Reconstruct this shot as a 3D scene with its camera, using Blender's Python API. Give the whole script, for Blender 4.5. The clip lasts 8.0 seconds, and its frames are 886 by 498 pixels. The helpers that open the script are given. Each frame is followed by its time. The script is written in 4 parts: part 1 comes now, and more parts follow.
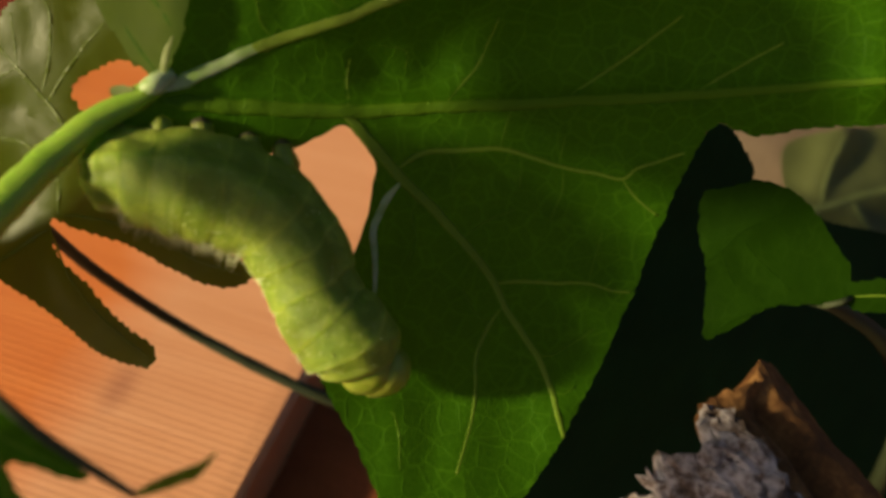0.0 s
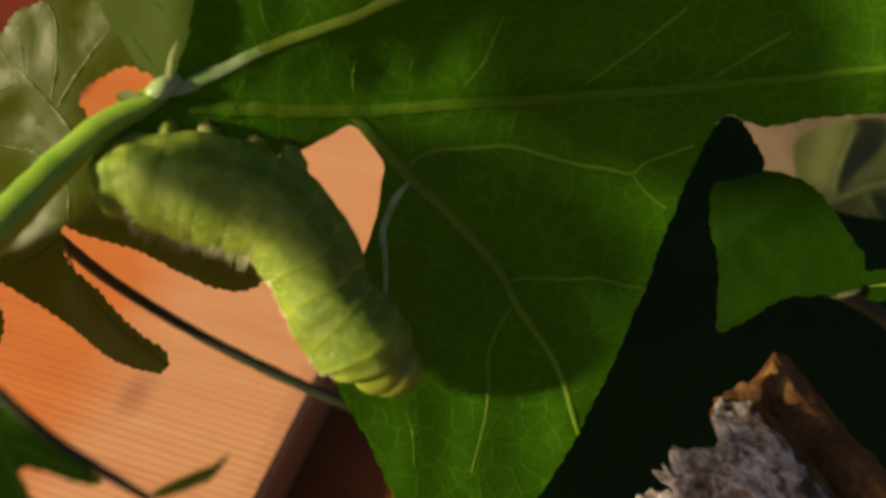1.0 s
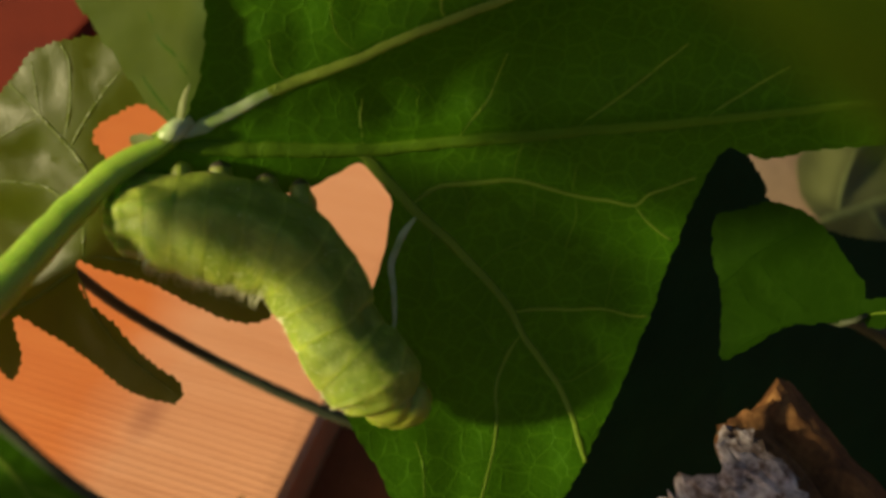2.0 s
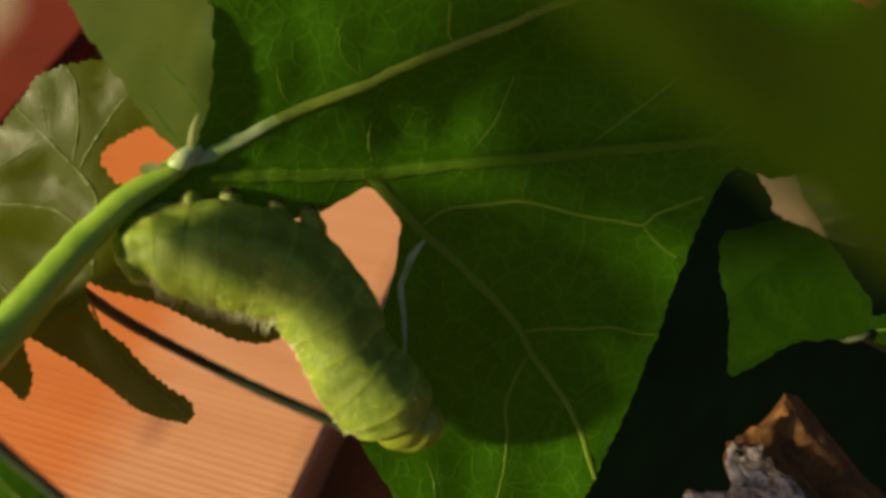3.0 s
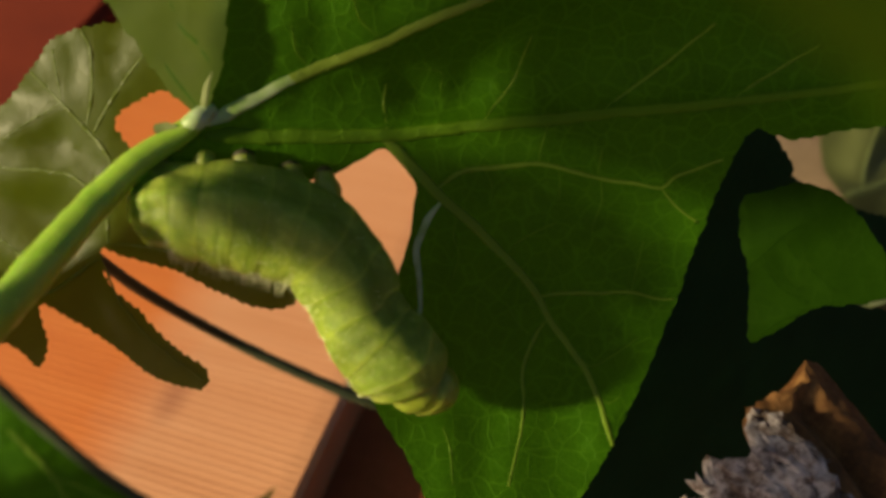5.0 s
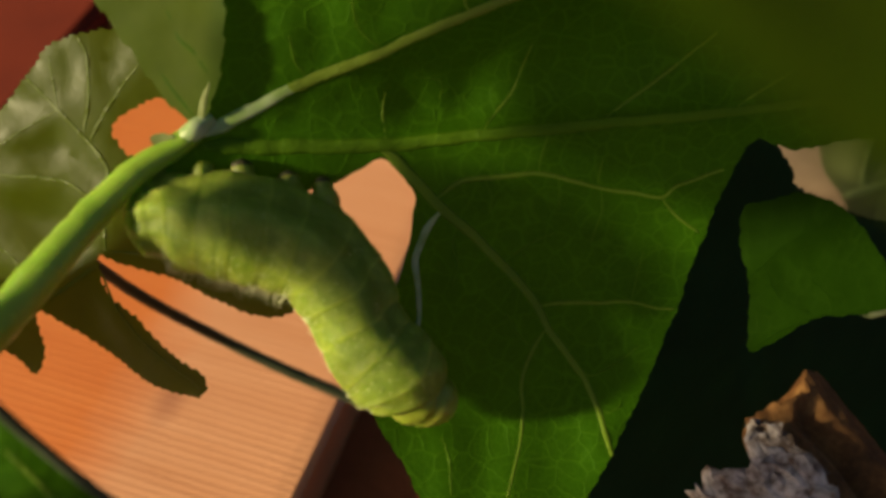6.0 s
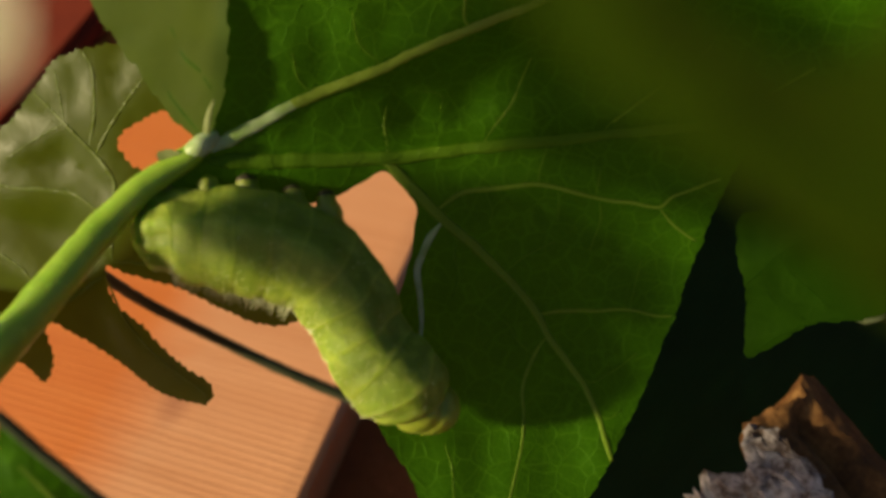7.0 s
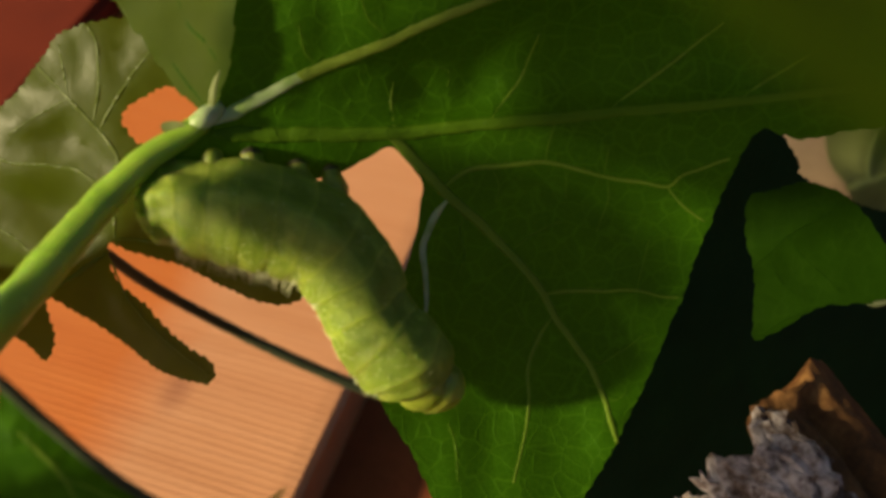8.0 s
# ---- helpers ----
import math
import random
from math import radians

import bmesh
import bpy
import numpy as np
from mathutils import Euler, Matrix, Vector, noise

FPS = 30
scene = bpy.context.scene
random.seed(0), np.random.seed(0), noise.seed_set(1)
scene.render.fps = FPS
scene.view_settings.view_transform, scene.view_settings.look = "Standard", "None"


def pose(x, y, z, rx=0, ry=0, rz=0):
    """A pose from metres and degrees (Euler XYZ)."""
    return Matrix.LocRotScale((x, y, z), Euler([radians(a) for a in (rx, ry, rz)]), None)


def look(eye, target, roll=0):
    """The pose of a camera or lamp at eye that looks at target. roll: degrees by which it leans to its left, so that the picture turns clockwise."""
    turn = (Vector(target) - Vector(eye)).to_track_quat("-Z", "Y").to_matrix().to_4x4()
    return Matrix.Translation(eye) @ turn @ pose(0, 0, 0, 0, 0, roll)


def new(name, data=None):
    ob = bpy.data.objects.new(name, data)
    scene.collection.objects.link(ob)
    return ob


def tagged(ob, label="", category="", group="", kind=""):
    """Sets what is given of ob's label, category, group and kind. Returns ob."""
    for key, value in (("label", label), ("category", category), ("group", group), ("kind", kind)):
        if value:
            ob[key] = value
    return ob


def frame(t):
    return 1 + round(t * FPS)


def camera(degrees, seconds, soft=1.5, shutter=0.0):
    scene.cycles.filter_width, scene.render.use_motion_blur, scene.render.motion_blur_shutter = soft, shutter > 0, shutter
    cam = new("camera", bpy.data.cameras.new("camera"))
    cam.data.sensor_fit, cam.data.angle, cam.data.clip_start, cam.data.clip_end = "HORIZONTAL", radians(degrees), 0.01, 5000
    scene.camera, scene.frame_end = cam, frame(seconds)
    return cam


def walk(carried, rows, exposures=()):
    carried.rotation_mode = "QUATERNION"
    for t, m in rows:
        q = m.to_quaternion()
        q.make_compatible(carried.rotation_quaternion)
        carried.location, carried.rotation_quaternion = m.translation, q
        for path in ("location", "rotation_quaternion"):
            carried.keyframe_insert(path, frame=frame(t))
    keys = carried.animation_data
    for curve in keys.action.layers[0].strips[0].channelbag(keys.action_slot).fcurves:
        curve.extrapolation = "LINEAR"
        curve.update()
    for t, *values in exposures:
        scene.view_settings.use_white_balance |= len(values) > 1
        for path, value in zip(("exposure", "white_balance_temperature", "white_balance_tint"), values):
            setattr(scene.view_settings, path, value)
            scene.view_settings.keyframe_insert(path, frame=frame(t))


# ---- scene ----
from mathutils.geometry import delaunay_2d_cdt

MM = 0.001

# ---------- camera ----------
cam = camera(45, 8.0, soft=3.5)
cam.data.dof.use_dof = True
cam.data.dof.focus_distance = 0.127
cam.data.dof.aperture_fstop = 20.0
walk(cam, [
    (0.0, pose(-0.00040, -0.15411, 0.17208, 41.770, -1.406, 0.481)),
    (0.5, pose(0.00007, -0.15286, 0.17370, 41.863, -0.269, -0.131)),
    (1.0, pose(0.00000, -0.15436, 0.17143, 41.996, 0.002, 0.002)),
    (1.5, pose(0.00052, -0.15430, 0.17321, 42.120, 0.468, 0.103)),
    (3.0, pose(-0.00100, -0.15015, 0.17917, 40.997, 1.050, -0.648)),
    (3.5, pose(-0.00121, -0.15066, 0.17963, 40.438, 1.232, -0.607)),
    (4.0, pose(-0.00129, -0.15092, 0.17782, 40.341, 1.462, -0.249)),
    (4.5, pose(-0.00059, -0.15053, 0.17767, 40.126, 1.608, -0.141)),
    (4.7, pose(-0.00082, -0.15188, 0.17621, 40.553, 1.762, -0.040)),
    (6.0, pose(-0.00104, -0.14923, 0.17744, 39.761, 1.600, -0.055)),
    (6.5, pose(-0.00137, -0.14864, 0.17932, 39.416, 1.816, -0.092)),
    (7.0, pose(-0.00093, -0.14874, 0.18055, 39.187, 1.890, -0.281)),
    (7.5, pose(-0.00101, -0.14973, 0.17881, 39.089, 1.981, -0.099)),
    (8.0, pose(-0.00142, -0.15033, 0.17772, 39.449, 1.645, 0.207)),
])

# ---------- light ----------
SUN_DIR = Vector((-0.851, -0.297, 0.432)).normalized()
world = bpy.data.worlds.new("sky")
scene.world = world
world.use_nodes = True
sky = world.node_tree.nodes.new("ShaderNodeTexSky")
sky.sky_type = "NISHITA"
sky.sun_disc = False
sky.dust_density = 3.5
sky.ozone_density = 0.6
sky.sun_elevation = math.asin(SUN_DIR.z)
sky.sun_rotation = math.atan2(SUN_DIR.x, SUN_DIR.y)
back = world.node_tree.nodes["Background"]
back.inputs["Strength"].default_value = 0.041
world.node_tree.links.new(sky.outputs[0], back.inputs["Color"])
sun_data = bpy.data.lights.new("sun", "SUN")
sun_data.energy, sun_data.angle, sun_data.color = 5.0, radians(4.5), (1.0, 0.83, 0.47)
sun = new("sun", sun_data)
sun.matrix_world = look(SUN_DIR * 3, (0, 0, 0))
scene.view_settings.exposure = 0.74


# ---------- helpers ----------
def part(name, bm, material, parent=None, label="", smooth=True):
    """Links a bmesh as one mesh object, under a thing or a part where one is given."""
    me = bpy.data.meshes.new(name)
    bm.to_mesh(me)
    bm.free()
    for m in material if isinstance(material, (list, tuple)) else [material]:
        me.materials.append(m)
    if smooth:
        me.shade_smooth()
    ob = new(name, me)
    if parent is not None:
        ob.parent = parent
    if label:
        ob["label"] = label
    return ob


def empty(name, m):
    ob = new(name)
    ob.empty_display_size = 0.01
    ob.matrix_basis = m
    return ob


def frame_of(origin, ex, n):
    """A pose from an origin in mm, an x axis and a normal."""
    n = Vector(n).normalized()
    ex = Vector(ex)
    ex = (ex - n * ex.dot(n)).normalized()
    ey = n.cross(ex)
    m = Matrix((ex, ey, n)).transposed().to_4x4()
    m.translation = Vector(origin) * MM
    return m


def catmull(pts, step, closed=False):
    """A smooth line through the points, with a point about every step, and the running control index of each."""
    pts = [Vector(p) for p in pts]
    n = len(pts)
    out, idx = [], []
    for i in range(n if closed else n - 1):
        if closed:
            p0, p1, p2, p3 = pts[i - 1], pts[i], pts[(i + 1) % n], pts[(i + 2) % n]
        else:
            p1, p2 = pts[i], pts[i + 1]
            p0 = pts[i - 1] if i else p1 * 2 - p2
            p3 = pts[i + 2] if i + 2 < n else p2 * 2 - p1
        k = max(1, round((p2 - p1).length / step))
        for j in range(k):
            t = j / k
            q = 0.5 * (2 * p1 + (p2 - p0) * t + (2 * p0 - 5 * p1 + 4 * p2 - p3) * t * t + (3 * p1 - p0 - 3 * p2 + p3) * t ** 3)
            out.append(q)
            idx.append(i + t)
    if not closed:
        out.append(pts[-1].copy())
        idx.append(n - 1)
    return out, idx


def tube(bm, pts, radii, sides=10, flat=1.0, wob=0.0, cap=True):
    """A tapered tube along 3D points; radii: one for each point."""
    rings = []
    side = None
    for i, p in enumerate(pts):
        d = (pts[min(i + 1, len(pts) - 1)] - pts[max(i - 1, 0)]).normalized()
        if side is None:
            side = d.orthogonal().normalized()
        side = (side - d * side.dot(d)).normalized()
        up = d.cross(side)
        ring = []
        for s in range(sides):
            a = math.tau * s / sides
            r = radii[i] * (1 + wob * noise.noise((p + side * math.cos(a) * 0.002 + up * math.sin(a) * 0.002) * 900))
            ring.append(bm.verts.new(p + side * math.cos(a) * r + up * math.sin(a) * r * flat))
        rings.append(ring)
    for a, b in zip(rings, rings[1:]):
        for s in range(sides):
            bm.faces.new((a[s], a[(s + 1) % sides], b[(s + 1) % sides], b[s]))
    if cap:
        bm.faces.new(list(reversed(rings[0])))
        bm.faces.new(rings[-1])
    return rings


# ---------- materials ----------
class Nodes:
    """Short hand for a node tree."""

    def __init__(self, name):
        self.mat = bpy.data.materials.new(name)
        self.mat.use_nodes = True
        self.t = self.mat.node_tree
        self.bsdf = self.t.nodes["Principled BSDF"]
        self.out = self.t.nodes["Material Output"]

    def add(self, kind, **values):
        n = self.t.nodes.new("ShaderNode" + kind)
        for k, v in values.items():
            n.inputs[k].default_value = v
        return n

    def link(self, a, b):
        self.t.links.new(a, b)

    def coords(self):
        return self.add("TexCoord").outputs["Object"]

    def noise(self, vec, scale, detail=4.0, rough=0.6, dist=0.0):
        n = self.add("TexNoise", Scale=scale, Detail=detail, Roughness=rough, Distortion=dist)
        self.link(vec, n.inputs["Vector"])
        return n.outputs["Fac"]

    def ramp(self, fac, stops):
        n = self.add("ValToRGB")
        e = n.color_ramp.elements
        while len(e) < len(stops):
            e.new(0.5)
        for el, (p, c) in zip(e, stops):
            el.position, el.color = p, (*c, 1) if len(c) == 3 else c
        self.link(fac, n.inputs["Fac"])
        return n.outputs["Color"]

    def mix(self, fac, a, b, blend="MIX"):
        n = self.t.nodes.new("ShaderNodeMix")
        n.data_type, n.blend_type = "RGBA", blend
        for sock, v in ((n.inputs[0], fac), (n.inputs[6], a), (n.inputs[7], b)):
            if isinstance(v, (int, float)):
                sock.default_value = v
            elif isinstance(v, tuple):
                sock.default_value = (*v, 1)
            else:
                self.link(v, sock)
        return n.outputs[2]

    def math(self, op, a, b=0.0, clamp=False):
        n = self.t.nodes.new("ShaderNodeMath")
        n.operation, n.use_clamp = op, clamp
        for sock, v in ((n.inputs[0], a), (n.inputs[1], b)):
            if isinstance(v, (int, float)):
                sock.default_value = v
            else:
                self.link(v, sock)
        return n.outputs[0]

    def bump(self, height, strength, dist):
        n = self.add("Bump", Strength=strength, Distance=dist)
        self.link(height, n.inputs["Height"])
        return n.outputs["Normal"]


def leaf_material(name, base, pale, through_col, share, rough=0.45, vein=0.5, cell=520.0, gloss=0.4, bumpy=0.5, coat=0.0):
    """A green blade with a fine net of veins, that lets part of the light through."""
    m = Nodes(name)
    co = m.coords()
    n1 = m.noise(co, 120, 5)
    n2 = m.noise(co, 1500, 3)
    warp = m.add("VectorMath")
    warp.operation = "ADD"
    off = m.add("TexNoise", Scale=350.0, Detail=2.0)
    m.link(co, off.inputs["Vector"])
    sc = m.add("VectorMath")
    sc.operation = "SCALE"
    sc.inputs[3].default_value = 0.0012
    m.link(off.outputs["Color"], sc.inputs[0])
    m.link(co, warp.inputs[0])
    m.link(sc.outputs[0], warp.inputs[1])
    nets = []
    for scale, width in ((cell, 0.06), (cell * 3.0, 0.1)):
        v = m.add("TexVoronoi", Scale=scale)
        v.feature = "DISTANCE_TO_EDGE"
        m.link(warp.outputs[0], v.inputs["Vector"])
        nets.append(m.math("SUBTRACT", 1.0, m.math("DIVIDE", v.outputs["Distance"], width, True), True))
    net = m.math("MAXIMUM", nets[0], m.math("MULTIPLY", nets[1], 0.45))
    dark = tuple(c * 0.72 for c in base)
    col = m.mix(m.ramp(n1, [(0.3, (0, 0, 0)), (0.7, (1, 1, 1))]), dark, base)
    col = m.mix(m.math("MULTIPLY", n2, 0.25), col, tuple(c * 1.3 for c in base))
    col = m.mix(m.math("MULTIPLY", net, vein), col, pale)
    m.link(col, m.bsdf.inputs["Base Color"])
    m.bsdf.inputs["Roughness"].default_value = rough
    m.bsdf.inputs["Specular IOR Level"].default_value = gloss
    h = m.math("ADD", m.math("MULTIPLY", net, 0.6), m.math("MULTIPLY", n2, 0.5))
    m.link(m.bump(h, bumpy, 0.0002), m.bsdf.inputs["Normal"])
    m.bsdf.inputs["Coat Weight"].default_value = coat
    m.bsdf.inputs["Coat Roughness"].default_value = 0.3
    tr = m.add("BsdfTranslucent")
    tcol = m.mix(m.ramp(n1, [(0.3, (0, 0, 0)), (0.7, (1, 1, 1))]), tuple(c * 0.8 for c in through_col), through_col)
    tcol = m.mix(m.math("MULTIPLY", net, vein * 0.5), tcol, tuple(c * 1.25 for c in through_col))
    m.link(tcol, tr.inputs["Color"])
    ms = m.add("MixShader", Fac=share)
    m.link(m.bsdf.outputs[0], ms.inputs[1])
    m.link(tr.outputs[0], ms.inputs[2])
    m.link(ms.outputs[0], m.out.inputs["Surface"])
    return m.mat


def soft_material(name, a, b, rough=0.4, sub=0.6, radius=(0.4, 0.6, 0.15), scale=0.004, bumpy=0.3, freq=700.0, lump=180.0):
    """Juicy plant or insect skin: light enters it and comes out again."""
    m = Nodes(name)
    co = m.coords()
    n1 = m.noise(co, lump, 5)
    n2 = m.noise(co, freq, 4)
    col = m.mix(m.ramp(n1, [(0.32, (0, 0, 0)), (0.68, (1, 1, 1))]), a, b)
    col = m.mix(m.ramp(n2, [(0.62, (0, 0, 0)), (0.75, (0.5, 0.5, 0.5))]), col, tuple(min(1, c * 1.5 + 0.03) for c in b))
    m.link(col, m.bsdf.inputs["Base Color"])
    m.bsdf.inputs["Roughness"].default_value = rough
    m.bsdf.inputs["Subsurface Weight"].default_value = sub
    m.bsdf.inputs["Subsurface Radius"].default_value = radius
    m.bsdf.inputs["Subsurface Scale"].default_value = scale
    m.link(m.bump(n2, bumpy, 0.0002), m.bsdf.inputs["Normal"])
    return m.mat


def wood_material():
    """Varnished orange-brown board, with long grain along x."""
    m = Nodes("orange_wood")
    co = m.coords()
    mp = m.add("Mapping")
    mp.inputs["Scale"].default_value = (14, 260, 260)
    m.link(co, mp.inputs["Vector"])
    g1 = m.noise(mp.outputs[0], 1.0, 6, 0.65, 0.8)
    mp2 = m.add("Mapping")
    mp2.inputs["Scale"].default_value = (40, 1400, 1400)
    m.link(co, mp2.inputs["Vector"])
    g2 = m.noise(mp2.outputs[0], 1.0, 4)
    g3 = m.noise(co, 35, 3)
    plain_orange = m.ramp(g1, [(0.25, (0.42, 0.105, 0.014)), (0.5, (0.48, 0.130, 0.020)), (0.8, (0.52, 0.165, 0.034))])
    paled = m.ramp(g1, [(0.25, (0.43, 0.187, 0.088)), (0.5, (0.50, 0.236, 0.122)), (0.8, (0.55, 0.278, 0.155))])
    # the pale pinkish sheen on the board's last few centimetres is painted into the colour
    sep = m.add("SeparateXYZ")
    m.link(co, sep.inputs[0])
    along = m.math("ADD", sep.outputs[0], m.math("MULTIPLY", m.math("SUBTRACT", g3, 0.5), 0.022))
    col = m.mix(m.ramp(m.math("ADD", m.math("MULTIPLY", along, 12.0), 1.0), [(0.46, (0, 0, 0)), (0.61, (1, 1, 1))]), plain_orange, paled)
    col = m.mix(m.math("MULTIPLY", g2, 0.3), col, (0.34, 0.11, 0.035))
    # the soft shadow of a leaf lobe's tip, painted as a small brown smear
    tip_shadow = m.add("VectorMath")
    tip_shadow.operation = "DISTANCE"
    squeeze = m.add("Mapping")
    squeeze.inputs["Scale"].default_value = (1.5, 0.75, 1.0)
    m.link(co, squeeze.inputs["Vector"])
    m.link(squeeze.outputs[0], tip_shadow.inputs[0])
    tip_shadow.inputs[1].default_value = (-0.0450, -0.0080, 0.012)
    col = m.mix(m.ramp(m.math("MULTIPLY", tip_shadow.outputs["Value"], 100.0), [(0.1, (0.55, 0.55, 0.55)), (0.55, (0, 0, 0))]), col, (0.22, 0.07, 0.035))
    m.link(col, m.bsdf.inputs["Base Color"])
    m.bsdf.inputs["Roughness"].default_value = 0.42
    m.bsdf.inputs["Coat Weight"].default_value = 0.25
    m.bsdf.inputs["Coat Roughness"].default_value = 0.35
    m.link(m.bump(m.math("ADD", g1, g2), 0.25, 0.0004), m.bsdf.inputs["Normal"])
    return m.mat


def rough_material(name, stops, scale, fine, rough=0.85, bumpy=0.6, dist=0.0008):
    """A rough mineral, bark or soil surface."""
    m = Nodes(name)
    co = m.coords()
    n1 = m.noise(co, scale, 6, 0.65)
    n2 = m.noise(co, fine, 5, 0.7)
    col = m.ramp(m.math("ADD", m.math("MULTIPLY", n1, 0.65), m.math("MULTIPLY", n2, 0.35)), stops)
    m.link(col, m.bsdf.inputs["Base Color"])
    m.bsdf.inputs["Roughness"].default_value = rough
    m.bsdf.inputs["Specular IOR Level"].default_value = 0.2
    m.link(m.bump(m.math("ADD", n1, n2), bumpy, dist), m.bsdf.inputs["Normal"])
    return m.mat


LEAF = leaf_material("leaf_underside", (0.028, 0.097, 0.0006), (0.070, 0.190, 0.006), (0.062, 0.23, 0.001), 0.3, rough=0.55, vein=0.5, cell=400.0, gloss=0.07, bumpy=0.45)
LEAF_PALE = leaf_material("pale_leaf_underside", (0.20, 0.24, 0.075), (0.28, 0.31, 0.14), (0.17, 0.28, 0.035), 0.35, rough=0.55, vein=0.2)
LEAF_YOUNG = leaf_material("young_leaf_underside", (0.060, 0.100, 0.010), (0.07, 0.11, 0.018), (0.18, 0.34, 0.012), 0.5, rough=0.5, vein=0.1, gloss=0.12, bumpy=0.1)
LEAF_GLOSSY = leaf_material("glossy_leaf", (0.042, 0.070, 0.0003), (0.070, 0.092, 0.001), (0.165, 0.215, 0.0005), 0.42, rough=0.44, vein=0.08, cell=260.0, gloss=0.24, bumpy=0.1, coat=0.0)
LEAF_OLIVE = leaf_material("olive_leaf", (0.036, 0.074, 0.0005), (0.055, 0.10, 0.002), (0.082, 0.155, 0.0008), 0.4, rough=0.55, vein=0.1, gloss=0.1)
# darker copy of the leaf green, its shade put into the colour
LEAF_DIM = leaf_material("shade_dimmed_leaf", (0.011, 0.036, 0.0005), (0.022, 0.058, 0.003), (0.030, 0.105, 0.001), 0.35, rough=0.6, vein=0.3, gloss=0.03, bumpy=0.3)
LEAF_GREY = leaf_material("grey_leaf_underside", (0.10, 0.115, 0.034), (0.12, 0.14, 0.05), (0.10, 0.14, 0.02), 0.35, rough=0.55, vein=0.2)
# near-black leaf green: the deep shade is put into the colour
LEAF_SHADE = leaf_material("shade_coloured_leaf", (0.007, 0.030, 0.014), (0.012, 0.038, 0.018), (0.009, 0.042, 0.012), 0.25, rough=0.8, vein=0.15, gloss=0.08)
VEIN_RIB = leaf_material("midrib_skin", (0.18, 0.26, 0.024), (0.22, 0.29, 0.05), (0.30, 0.42, 0.02), 0.35, rough=0.5, vein=0.1, gloss=0.2)
VEIN = leaf_material("vein_skin", (0.160, 0.265, 0.016), (0.18, 0.28, 0.024), (0.16, 0.30, 0.006), 0.35, rough=0.5, vein=0.1, gloss=0.2)
VEIN_OLIVE = leaf_material("olive_vein_skin", (0.080, 0.115, 0.003), (0.10, 0.135, 0.005), (0.2, 0.26, 0.002), 0.4, rough=0.45, vein=0.1, gloss=0.4)
VEINLET = leaf_material("veinlet_skin", (0.085, 0.175, 0.006), (0.095, 0.19, 0.01), (0.09, 0.26, 0.004), 0.3, rough=0.55, vein=0.1, gloss=0.1)
VEIN_PALE = soft_material("pale_vein_skin", (0.17, 0.26, 0.06), (0.35, 0.42, 0.25), rough=0.45, sub=0.3, scale=0.001, lump=330.0)
STEM = soft_material("stem_skin", (0.15, 0.26, 0.014), (0.22, 0.33, 0.03), rough=0.42, sub=0.75, scale=0.004)
TWIG = soft_material("dark_twig_skin", (0.010, 0.018, 0.003), (0.022, 0.030, 0.006), rough=0.75, sub=0.0)
SKIN = soft_material("caterpillar_skin", (0.118, 0.17, 0.006), (0.172, 0.22, 0.018), rough=0.5, sub=0.85, radius=(0.7, 1.0, 0.25), scale=0.005, bumpy=0.35, freq=1100.0)


